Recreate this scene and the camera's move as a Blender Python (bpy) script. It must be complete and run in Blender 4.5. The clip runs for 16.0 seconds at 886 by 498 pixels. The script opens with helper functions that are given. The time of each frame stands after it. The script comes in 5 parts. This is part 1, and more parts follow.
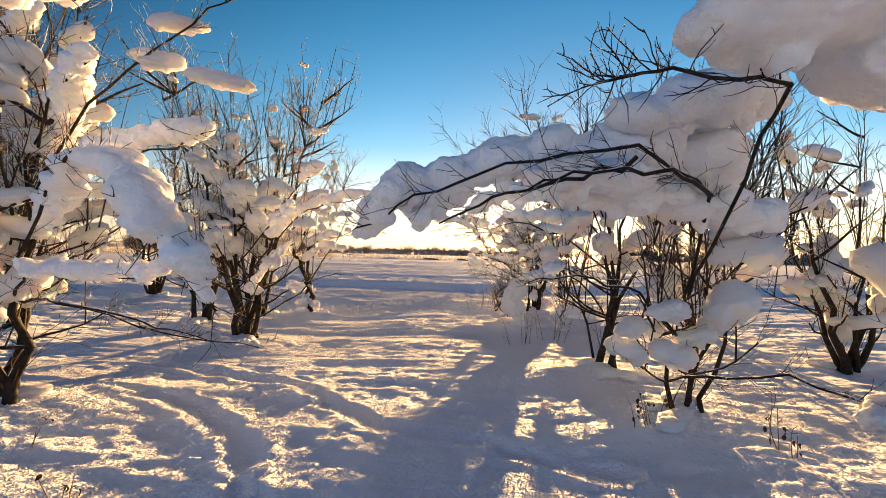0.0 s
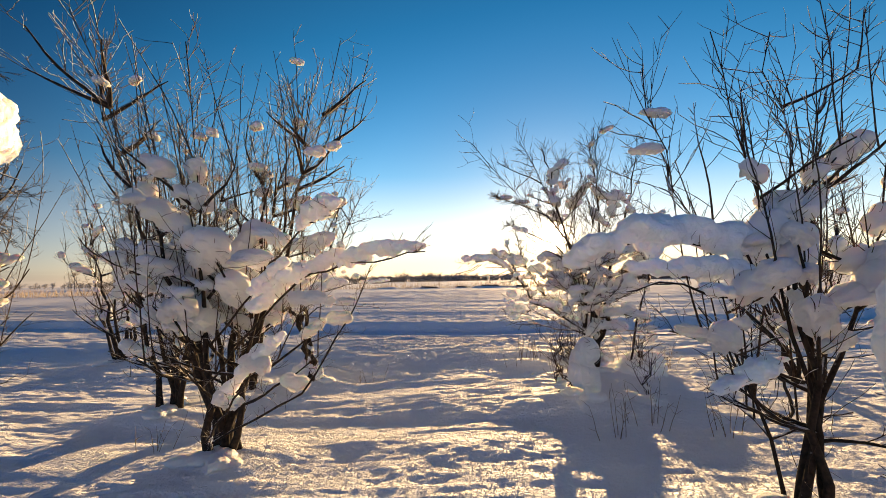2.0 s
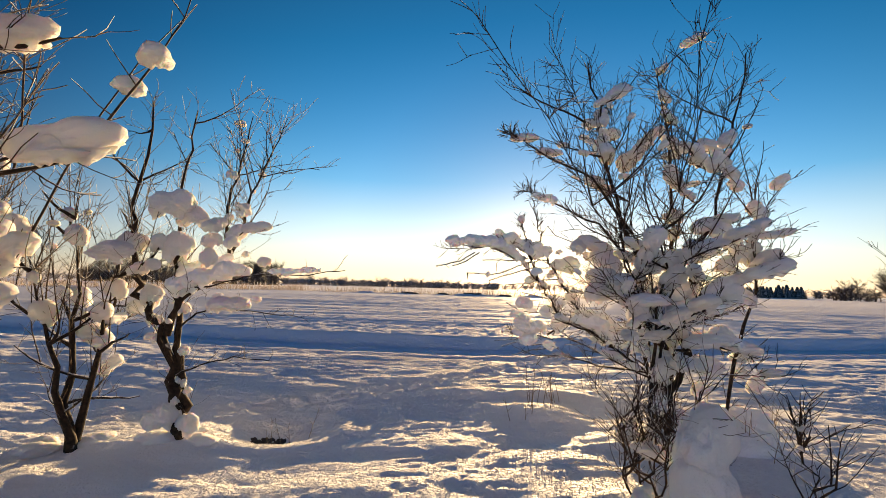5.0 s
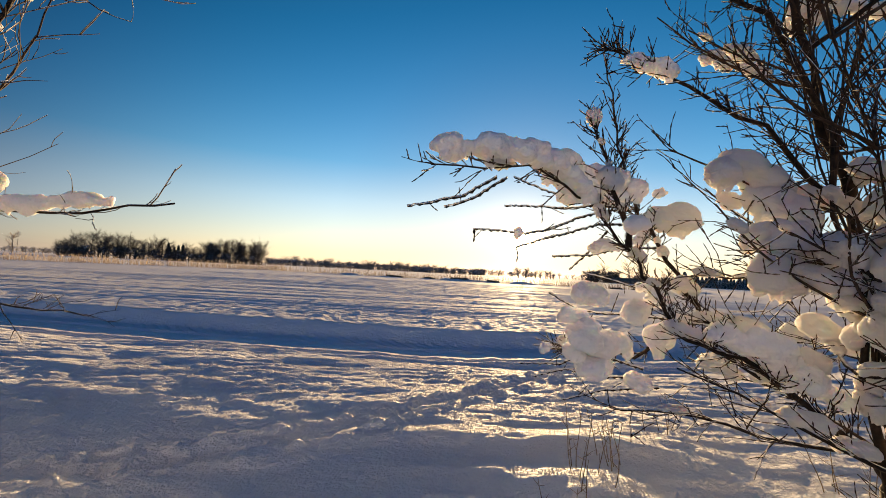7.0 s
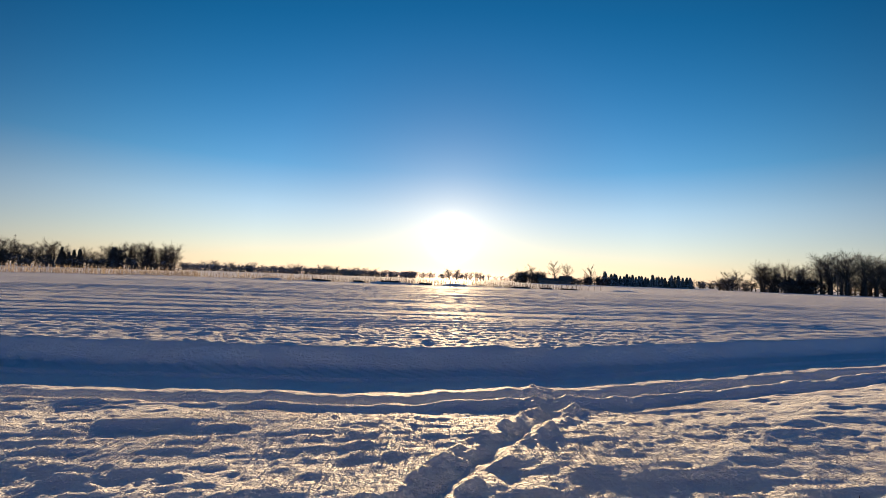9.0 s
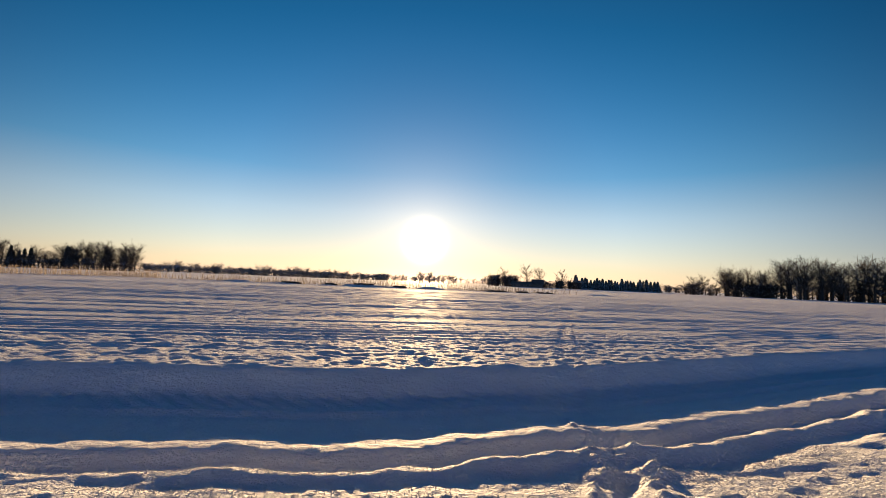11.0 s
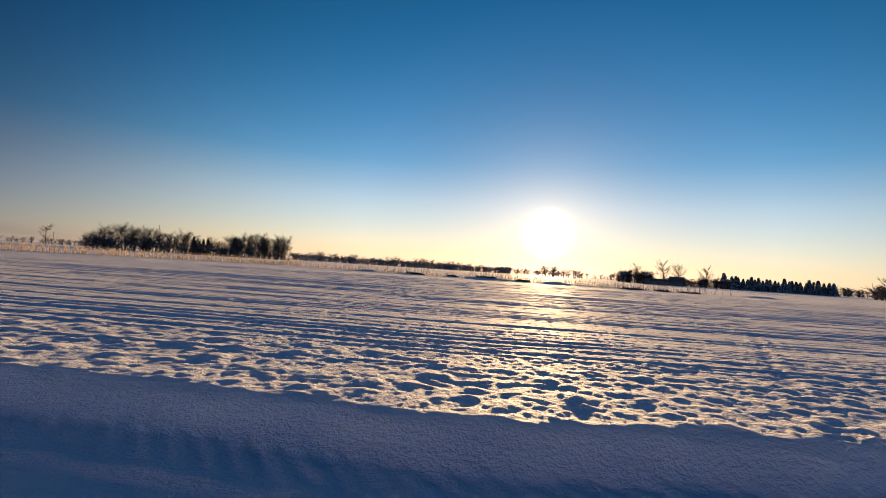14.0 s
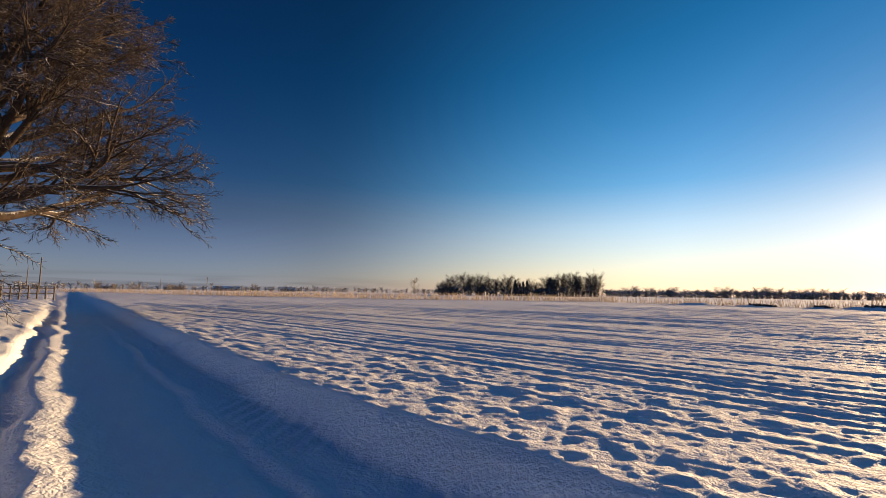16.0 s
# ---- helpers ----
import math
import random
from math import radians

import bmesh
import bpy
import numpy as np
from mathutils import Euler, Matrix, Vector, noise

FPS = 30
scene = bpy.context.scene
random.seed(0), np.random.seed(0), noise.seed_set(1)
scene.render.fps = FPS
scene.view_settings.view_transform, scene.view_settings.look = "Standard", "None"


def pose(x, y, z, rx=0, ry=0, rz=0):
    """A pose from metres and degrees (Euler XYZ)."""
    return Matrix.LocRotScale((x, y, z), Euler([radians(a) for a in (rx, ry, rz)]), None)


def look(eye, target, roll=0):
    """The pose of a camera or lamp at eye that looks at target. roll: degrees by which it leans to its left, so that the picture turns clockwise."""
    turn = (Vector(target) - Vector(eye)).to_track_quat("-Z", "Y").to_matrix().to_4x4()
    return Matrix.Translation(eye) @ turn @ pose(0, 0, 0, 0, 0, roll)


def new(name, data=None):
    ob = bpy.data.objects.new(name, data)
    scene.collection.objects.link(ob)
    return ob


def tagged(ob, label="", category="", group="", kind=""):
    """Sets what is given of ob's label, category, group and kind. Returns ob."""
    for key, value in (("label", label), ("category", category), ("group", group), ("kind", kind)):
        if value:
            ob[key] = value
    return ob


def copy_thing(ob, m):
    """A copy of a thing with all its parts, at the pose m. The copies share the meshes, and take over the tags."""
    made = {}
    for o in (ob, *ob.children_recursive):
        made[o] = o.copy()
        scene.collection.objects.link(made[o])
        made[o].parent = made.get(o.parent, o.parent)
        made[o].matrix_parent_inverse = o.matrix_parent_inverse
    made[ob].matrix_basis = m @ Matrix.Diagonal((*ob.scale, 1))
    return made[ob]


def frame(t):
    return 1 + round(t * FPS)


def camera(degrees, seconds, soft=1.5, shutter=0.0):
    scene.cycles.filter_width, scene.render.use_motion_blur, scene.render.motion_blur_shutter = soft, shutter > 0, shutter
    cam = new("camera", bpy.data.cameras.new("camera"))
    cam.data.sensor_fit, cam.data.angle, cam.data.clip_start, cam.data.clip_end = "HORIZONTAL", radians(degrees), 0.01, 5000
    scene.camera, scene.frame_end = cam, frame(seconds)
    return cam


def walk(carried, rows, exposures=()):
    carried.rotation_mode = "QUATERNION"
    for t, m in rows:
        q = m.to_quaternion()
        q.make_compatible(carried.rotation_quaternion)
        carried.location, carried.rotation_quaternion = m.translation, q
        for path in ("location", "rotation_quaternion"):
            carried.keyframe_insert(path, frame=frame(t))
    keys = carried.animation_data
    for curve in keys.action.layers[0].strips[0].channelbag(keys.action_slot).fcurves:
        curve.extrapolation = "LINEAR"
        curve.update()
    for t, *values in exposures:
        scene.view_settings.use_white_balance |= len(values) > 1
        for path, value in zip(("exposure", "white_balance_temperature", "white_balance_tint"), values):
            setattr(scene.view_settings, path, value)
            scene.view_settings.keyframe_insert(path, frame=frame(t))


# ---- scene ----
cam = camera(87.4, 16.0, 0.8)
PATH = [
    (0, (0.625, -18.18, 1.148), (0.497, -16.185, 1.171), 1.4),
    (0.5, (0.314, -17.771, 1.191), (0.184, -15.775, 1.221), 1.7),
    (1, (0.126, -17.288, 1.237), (-0.006, -15.293, 1.283), 1.0),
    (1.5, (0.038, -16.964, 1.357), (-0.088, -14.969, 1.443), -0.1),
    (2, (-0.015, -16.595, 1.48), (-0.119, -14.602, 1.613), -1.1),
    (2.5, (0.017, -16.162, 1.576), (-0.058, -14.173, 1.769), -2.4),
    (3, (0.036, -15.67, 1.585), (-0.032, -13.681, 1.789), -2.2),
    (3.5, (-0.025, -15.191, 1.61), (-0.082, -13.201, 1.809), -1.5),
    (6, (-0.101, -12.634, 1.258), (-0.113, -10.639, 1.391), 2.8),
    (6.5, (-0.249, -11.988, 1.321), (-0.251, -9.992, 1.438), 3.1),
    (7, (-0.062, -11.412, 1.316), (-0.036, -9.414, 1.415), 2.9),
    (7.5, (0.025, -10.857, 1.286), (0.114, -8.861, 1.378), 2.4),
    (8, (0.016, -10.177, 1.272), (0.185, -8.187, 1.38), 2.5),
    (8.5, (0.058, -9.682, 1.257), (0.312, -7.702, 1.373), 2.3),
    (9, (-0.004, -9.264, 1.285), (0.318, -7.294, 1.408), 2.0),
    (11.5, (-0.204, -7.435, 1.306), (0.238, -5.49, 1.446), 2.4),
    (12, (-0.051, -7.007, 1.267), (0.346, -5.052, 1.407), 2.8),
    (12.5, (-0.035, -6.641, 1.276), (0.29, -4.672, 1.411), 3.0),
    (13, (-0.046, -6.154, 1.266), (0.187, -4.172, 1.393), 3.7),
    (13.5, (0.019, -5.828, 1.302), (0.117, -3.834, 1.406), 3.7),
    (14, (-0.031, -5.448, 1.314), (-0.111, -3.451, 1.396), 3.7),
    (14.5, (-0.209, -5.148, 1.333), (-0.559, -3.181, 1.41), 2.7),
    (15, (-0.44, -4.903, 1.337), (-1.122, -3.025, 1.44), 1.6),
    (15.5, (-0.591, -4.672, 1.312), (-1.589, -2.944, 1.457), 1.7),
    (16, (-0.728, -4.291, 1.225), (-1.993, -2.754, 1.413), 0.8),
]
EXPOSURES = [(0, 2.5, 11200, 16), (1.5, 2.14, 9100, 13), (3.5, 2.12, 8500, 11), (7, 1.82, 8300, 11), (8, 1.66, 8100, 12), (9, 1.57, 7500, 12), (12.5, 1.5, 8400, 16), (15, 1.52, 8300, 17), (16, 1.78, 7800, 15)]
walk(cam, [(t, look(eye, target, roll)) for t, eye, target, roll in PATH], EXPOSURES)

# ---------------------------------------------------------------- light
SUN_AZ, SUN_EL = 10.4, 4.85          # degrees from +y towards +x, and above the horizon
sun_dir = Vector((math.sin(radians(SUN_AZ)) * math.cos(radians(SUN_EL)), math.cos(radians(SUN_AZ)) * math.cos(radians(SUN_EL)), math.sin(radians(SUN_EL))))

world = bpy.data.worlds.new("winter_sky")
scene.world = world
world.use_nodes = True
wt = world.node_tree
wt.nodes.clear()


def wmath(op, a, b=None):
    n = wt.nodes.new("ShaderNodeMath")
    n.operation = op
    for k, v in enumerate((a, b)):
        if isinstance(v, (int, float)):
            n.inputs[k].default_value = v
        elif v is not None:
            wt.links.new(v, n.inputs[k])
    return n.outputs[0]


sky = wt.nodes.new("ShaderNodeTexSky")
sky.sky_type = "NISHITA"
sky.sun_disc = False
sky.sun_elevation, sky.sun_rotation = radians(SUN_EL), radians(SUN_AZ)
sky.altitude, sky.air_density, sky.dust_density, sky.ozone_density = 400, 1.0, 0.06, 2.6
coord = wt.nodes.new("ShaderNodeTexCoord")
sep = wt.nodes.new("ShaderNodeSeparateXYZ")
wt.links.new(coord.outputs["Generated"], sep.inputs[0])
# the clear sky deepens towards the zenith
deep = wt.nodes.new("ShaderNodeMapRange")
deep.inputs["From Min"].default_value, deep.inputs["From Max"].default_value = 0.05, 0.62
deep.inputs["To Min"].default_value, deep.inputs["To Max"].default_value = 1.0, 0.58
wt.links.new(sep.outputs["Z"], deep.inputs["Value"])
blue = wt.nodes.new("ShaderNodeHueSaturation")
rich = wt.nodes.new("ShaderNodeMapRange")
rich.inputs["From Min"].default_value, rich.inputs["From Max"].default_value = 0.0, 0.22
rich.inputs["To Min"].default_value, rich.inputs["To Max"].default_value = 0.70, 1.36
wt.links.new(sep.outputs["Z"], rich.inputs["Value"])
wt.links.new(rich.outputs[0], blue.inputs["Saturation"])
wt.links.new(sky.outputs[0], blue.inputs["Color"])
# rosy at the horizon, azure above
hue = wt.nodes.new("ShaderNodeMix")
hue.data_type = "RGBA"
side = wt.nodes.new("ShaderNodeMix")
side.data_type = "RGBA"
side.inputs["A"].default_value = (0.62, 0.88, 2.0, 1)
side.inputs["B"].default_value = (1.0, 0.95, 1.2, 1)
wt.links.new(side.outputs["Result"], hue.inputs["A"])
azure = wt.nodes.new("ShaderNodeMix")
azure.data_type = "RGBA"
azure.inputs["A"].default_value = (0.78, 0.76, 1.24, 1)
azure.inputs["B"].default_value = (1.02, 0.89, 1.03, 1)
wt.links.new(azure.outputs["Result"], hue.inputs["B"])
rise = wt.nodes.new("ShaderNodeMapRange")
rise.inputs["From Min"].default_value, rise.inputs["From Max"].default_value = 0.0, 0.16
wt.links.new(sep.outputs["Z"], rise.inputs["Value"])
wt.links.new(rise.outputs[0], hue.inputs["Factor"])
tint = wt.nodes.new("ShaderNodeVectorMath")
tint.operation = "MULTIPLY"
wt.links.new(hue.outputs["Result"], tint.inputs[1])
wt.links.new(blue.outputs[0], tint.inputs[0])
# and away from the sun
dot = wt.nodes.new("ShaderNodeVectorMath")
dot.operation = "DOT_PRODUCT"
dot.inputs[1].default_value = sun_dir
wt.links.new(coord.outputs["Generated"], dot.inputs[0])
warm = wt.nodes.new("ShaderNodeMapRange")
warm.interpolation_type = "SMOOTHSTEP"
warm.inputs["From Min"].default_value, warm.inputs["From Max"].default_value = 0.15, 0.85
wt.links.new(dot.outputs["Value"], warm.inputs["Value"])
wt.links.new(warm.outputs[0], side.inputs["Factor"])
wt.links.new(warm.outputs[0], azure.inputs["Factor"])
streak = wt.nodes.new("ShaderNodeMapping")
streak.inputs["Scale"].default_value = (5, 5, 130)
wt.links.new(coord.outputs["Generated"], streak.inputs["Vector"])
bank = wt.nodes.new("ShaderNodeTexNoise")
bank.inputs["Scale"].default_value, bank.inputs["Detail"].default_value = 1.0, 3.0
wt.links.new(streak.outputs[0], bank.inputs["Vector"])
cloud = wt.nodes.new("ShaderNodeMapRange")
cloud.inputs["From Min"].default_value, cloud.inputs["From Max"].default_value = 0.42, 0.62
wt.links.new(bank.outputs["Fac"], cloud.inputs["Value"])
flat = wt.nodes.new("ShaderNodeMapRange")
flat.interpolation_type = "SMOOTHSTEP"
flat.inputs["From Min"].default_value, flat.inputs["From Max"].default_value = 0.034, 0.012
wt.links.new(sep.outputs["Z"], flat.inputs["Value"])
clouded = wmath("MULTIPLY", wmath("MULTIPLY", cloud.outputs[0], flat.outputs[0]), wmath("SUBTRACT", 1.0, warm.outputs[0]))
away = wt.nodes.new("ShaderNodeMapRange")
away.interpolation_type = "SMOOTHSTEP"
away.inputs["From Min"].default_value, away.inputs["From Max"].default_value = 0.40, 0.95
away.inputs["To Min"].default_value, away.inputs["To Max"].default_value = 0.22, 0.66
wt.links.new(dot.outputs["Value"], away.inputs["Value"])
# added brightness in the unseen sky opposite the sun, filling the shaded snow
behind = wt.nodes.new("ShaderNodeMapRange")
behind.interpolation_type = "SMOOTHSTEP"
behind.inputs["From Min"].default_value, behind.inputs["From Max"].default_value = -0.08, -0.8
behind.inputs["To Min"].default_value, behind.inputs["To Max"].default_value = 0.0, 0.36
wt.links.new(dot.outputs["Value"], behind.inputs["Value"])
close = wt.nodes.new("ShaderNodeMapRange")
close.inputs["From Min"].default_value, close.inputs["From Max"].default_value = 0.92, 1.0
close.inputs["To Min"].default_value, close.inputs["To Max"].default_value = 1.0, 0.88
wt.links.new(dot.outputs["Value"], close.inputs["Value"])
low = wt.nodes.new("ShaderNodeMapRange")
low.inputs["From Min"].default_value, low.inputs["From Max"].default_value = 0.0, 0.14
low.inputs["To Max"].default_value = 1.0
wt.links.new(wmath("SUBTRACT", 1.5, wmath("MULTIPLY", warm.outputs[0], 0.72)), low.inputs["To Min"])
wt.links.new(sep.outputs["Z"], low.inputs["Value"])
# and is paler there
facing = wt.nodes.new("ShaderNodeMapRange")
facing.interpolation_type = "SMOOTHSTEP"
facing.inputs["From Min"].default_value, facing.inputs["From Max"].default_value = -0.1, -0.7
wt.links.new(dot.outputs["Value"], facing.inputs["Value"])
rosy = wt.nodes.new("ShaderNodeMix")
rosy.data_type = "RGBA"
rosy.inputs["A"].default_value = (1, 1, 1, 1)
rosy.inputs["B"].default_value = (1.0, 1.0, 0.99, 1)
wt.links.new(facing.outputs[0], rosy.inputs["Factor"])
blush = wt.nodes.new("ShaderNodeVectorMath")
blush.operation = "MULTIPLY"
wt.links.new(tint.outputs[0], blush.inputs[0])
wt.links.new(rosy.outputs["Result"], blush.inputs[1])
tone = wt.nodes.new("ShaderNodeVectorMath")
tone.operation = "SCALE"
wt.links.new(blush.outputs[0], tone.inputs[0])
wt.links.new(wmath("MULTIPLY", wmath("MULTIPLY", deep.outputs[0], wmath("MULTIPLY", low.outputs[0], wmath("SUBTRACT", 1.0, wmath("MULTIPLY", clouded, 0.38)))), wmath("ADD", wmath("MULTIPLY", away.outputs[0], close.outputs[0]), behind.outputs[0])), tone.inputs["Scale"])
# aureole round the sun
angle = wmath("ARCCOSINE", wmath("MINIMUM", dot.outputs["Value"], 1.0))
core = wmath("MULTIPLY", wmath("POWER", 2.718, wmath("MULTIPLY", wmath("MULTIPLY", angle, angle), -1 / 0.024 ** 2)), 60.0)
halo = wmath("MULTIPLY", wmath("POWER", 2.718, wmath("MULTIPLY", angle, -1 / 0.065)), 1.7)
glow = wt.nodes.new("ShaderNodeVectorMath")
glow.operation = "SCALE"
glow.inputs[0].default_value = (1.0, 0.86, 0.62)
wt.links.new(wmath("ADD", core, halo), glow.inputs["Scale"])
both = wt.nodes.new("ShaderNodeVectorMath")
wt.links.new(tone.outputs[0], both.inputs[0])
wt.links.new(glow.outputs[0], both.inputs[1])
bg = wt.nodes.new("ShaderNodeBackground")
bg.inputs["Strength"].default_value = 0.125
wout = wt.nodes.new("ShaderNodeOutputWorld")
wt.links.new(both.outputs[0], bg.inputs["Color"])
wt.links.new(bg.outputs[0], wout.inputs["Surface"])

sun = new("sun", bpy.data.lights.new("sun", "SUN"))
sun.data.energy, sun.data.angle, sun.data.color = 3.1, radians(0.55), (1.0, 0.735, 0.44)
sun.matrix_world = look(sun_dir * 500, (0, 0, 0))

# ---------------------------------------------------------------- materials
def mat(name):
    m = bpy.data.materials.new(name)
    m.use_nodes = True
    nt = m.node_tree
    return m, nt, nt.nodes["Principled BSDF"]


def node(nt, kind, **values):
    n = nt.nodes.new(kind)
    for key, value in values.items():
        n.inputs[key.replace("_", " ")].default_value = value
    return n


def noise_tex(nt, scale, detail=3.0, rough=0.55, coords="Object"):
    n = node(nt, "ShaderNodeTexNoise", Scale=scale, Detail=detail, Roughness=rough)
    tc = nt.nodes.new("ShaderNodeTexCoord")
    nt.links.new(tc.outputs[coords], n.inputs["Vector"])
    return n


def ramp(nt, source, stops):
    r = nt.nodes.new("ShaderNodeValToRGB")
    while len(r.color_ramp.elements) < len(stops):
        r.color_ramp.elements.new(0.5)
    for e, (p, c) in zip(r.color_ramp.elements, stops):
        e.position, e.color = p, (*c, 1)
    nt.links.new(source, r.inputs["Fac"])
    return r


def bumps(nt, bsdf, layers):
    """layers: (height socket, strength, distance), each upon the last."""
    last = None
    for source, strength, distance in layers:
        b = node(nt, "ShaderNodeBump", Strength=strength, Distance=distance)
        nt.links.new(source, b.inputs["Height"])
        if last:
            nt.links.new(last.outputs[0], b.inputs["Normal"])
        last = b
    nt.links.new(last.outputs[0], bsdf.inputs["Normal"])


def snow_material(name, subsurface, grain):
    m, nt, b = mat(name)
    n1, n2, n3 = noise_tex(nt, 1.3, 3), noise_tex(nt, 20, 3, 0.6), noise_tex(nt, 60, 2, 0.6)
    c = ramp(nt, n1.outputs["Fac"], [(0.3, (0.90, 0.915, 0.935)), (0.7, (0.945, 0.945, 0.95))])
    nt.links.new(c.outputs["Color"], b.inputs["Base Color"])
    b.inputs["Roughness"].default_value = 0.75
    b.inputs["Specular IOR Level"].default_value = 0.3
    if subsurface:
        b.inputs["Subsurface Weight"].default_value = subsurface
        b.inputs["Subsurface Radius"].default_value = (1.0, 0.8, 0.62)
        b.inputs["Subsurface Scale"].default_value = 0.06
    bumps(nt, b, [(n2.outputs["Fac"], 0.9 * grain, 0.026), (n3.outputs["Fac"], 0.9 * grain, 0.009)])
    return m


def bark_material(name, dark, light, frost, scale=30):
    m, nt, b = mat(name)
    n1, n2 = noise_tex(nt, scale, 4, 0.6), noise_tex(nt, 9, 3, 0.6)
    c = ramp(nt, n1.outputs["Fac"], [(0.35, dark), (0.7, light)])
    geo = nt.nodes.new("ShaderNodeNewGeometry")
    sep = nt.nodes.new("ShaderNodeSeparateXYZ")
    nt.links.new(geo.outputs["Normal"], sep.inputs[0])
    add = nt.nodes.new("ShaderNodeMath")
    add.operation = "MULTIPLY_ADD"
    add.inputs[1].default_value = 0.45
    nt.links.new(sep.outputs["Z"], add.inputs[0])
    nt.links.new(n2.outputs["Fac"], add.inputs[2])
    f = ramp(nt, add.outputs[0], [(0.72 - frost, (0, 0, 0)), (0.92 - frost, (1, 1, 1))])
    mix = nt.nodes.new("ShaderNodeMix")
    mix.data_type = "RGBA"
    mix.inputs["B"].default_value = (0.82, 0.83, 0.85, 1)
    nt.links.new(f.outputs["Color"], mix.inputs["Factor"])
    nt.links.new(c.outputs["Color"], mix.inputs["A"])
    nt.links.new(mix.outputs["Result"], b.inputs["Base Color"])
    b.inputs["Roughness"].default_value = 0.8
    b.inputs["Specular IOR Level"].default_value = 0.2
    bumps(nt, b, [(n1.outputs["Fac"], 0.5, 0.006)])
    return m


def plain_material(name, a, b_, scale=12.0, rough=0.8, bump=0.3):
    m, nt, b = mat(name)
    n = noise_tex(nt, scale, 4, 0.6)
    c = ramp(nt, n.outputs["Fac"], [(0.3, a), (0.72, b_)])
    nt.links.new(c.outputs["Color"], b.inputs["Base Color"])
    b.inputs["Roughness"].default_value = rough
    bumps(nt, b, [(n.outputs["Fac"], bump, 0.02)])
    return m


SNOW = snow_material("ground_snow", 0.0, 1.5)
CLUMP = snow_material("clump_snow", 0.7, 0.7)


def crystal_material(name, through_light):
    m, nt, b = mat(name)
    n = noise_tex(nt, 60, 2)
    c = ramp(nt, n.outputs["Fac"], [(0.3, (0.88, 0.90, 0.92)), (0.7, (0.95, 0.95, 0.95))])
    nt.links.new(c.outputs["Color"], b.inputs["Base Color"])
    b.inputs["Roughness"].default_value = 0.85
    b.inputs["Specular IOR Level"].default_value = 0.1
    lit = nt.nodes.new("ShaderNodeBsdfTranslucent")
    nt.links.new(c.outputs["Color"], lit.inputs["Color"])
    blend = nt.nodes.new("ShaderNodeMixShader")
    blend.inputs["Fac"].default_value = through_light
    nt.links.new(b.outputs[0], blend.inputs[1])
    nt.links.new(lit.outputs[0], blend.inputs[2])
    nt.links.new(blend.outputs[0], nt.nodes["Material Output"].inputs["Surface"])
    return m


CRYSTAL = crystal_material("frost_crystal", 0.22)
HOAR = crystal_material("hoar_frost", 0.35)
BARK = bark_material("shrub_bark", (0.014, 0.009, 0.006), (0.048, 0.031, 0.021), -0.04)
TWIG = bark_material("frosted_twig", (0.03, 0.018, 0.012), (0.085, 0.052, 0.034), -0.03)
OAKBARK = bark_material("oak_bark", (0.03, 0.02, 0.015), (0.07, 0.047, 0.033), 0.02, 6)
OAKTWIG = bark_material("oak_twig", (0.028, 0.02, 0.016), (0.065, 0.046, 0.035), -0.08, 6)
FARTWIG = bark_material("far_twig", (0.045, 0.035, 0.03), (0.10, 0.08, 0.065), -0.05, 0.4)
# paler copy for the farthest trees: distance haze put into the twig colour
HAZETWIG = bark_material("hazed_far_twig", (0.12, 0.10, 0.085), (0.26, 0.22, 0.18), 0.05, 0.4)
NEEDLE = bark_material("spruce_needles", (0.012, 0.02, 0.012), (0.03, 0.045, 0.025), -0.02, 1.5)
REED = plain_material("dry_reed", (0.30, 0.22, 0.15), (0.52, 0.42, 0.32), 3)
GRASS = plain_material("dry_grass", (0.13, 0.09, 0.05), (0.32, 0.24, 0.15), 14)
SOIL = plain_material("dark_clods", (0.025, 0.02, 0.018), (0.07, 0.055, 0.045), 20)
LEAF = plain_material("dead_leaf", (0.05, 0.03, 0.018), (0.12, 0.07, 0.04), 30)
WOOD = plain_material("weathered_wood", (0.07, 0.055, 0.045), (0.17, 0.14, 0.12), 5)
PLASTER = plain_material("pale_plaster", (0.45, 0.40, 0.36), (0.60, 0.54, 0.48), 2)
DARKGLASS = plain_material("dark_glass", (0.03, 0.035, 0.04), (0.05, 0.055, 0.06), 2, 0.15, 0.0)

# ---------------------------------------------------------------- helpers for shapes
def value_noise(x, y, seed):
    """Smooth noise between -1 and 1 on arrays of places."""
    xi, yi = np.floor(x).astype(np.int64), np.floor(y).astype(np.int64)
    u, v = x - xi, y - yi
    u, v = u * u * u * (u * (u * 6 - 15) + 10), v * v * v * (v * (v * 6 - 15) + 10)

    def corner(a, b):
        h = (a * 374761393 + b * 668265263 + seed * 974634777) & 0xFFFFFFFF
        h = ((h ^ (h >> 13)) * 1274126177) & 0xFFFFFFFF
        return ((h ^ (h >> 16)) & 0xFFFF) / 32767.5 - 1

    return (corner(xi, yi) * (1 - u) + corner(xi + 1, yi) * u) * (1 - v) + (corner(xi, yi + 1) * (1 - u) + corner(xi + 1, yi + 1) * u) * v


def fbm(x, y, seed, octaves=3):
    return sum(value_noise(x * 2 ** k, y * 2 ** k, seed + 17 * k) * 0.5 ** k for k in range(octaves))


def step(a, b, x):
    u = np.clip((x - a) / (b - a), 0, 1)
    return u * u * (3 - 2 * u)


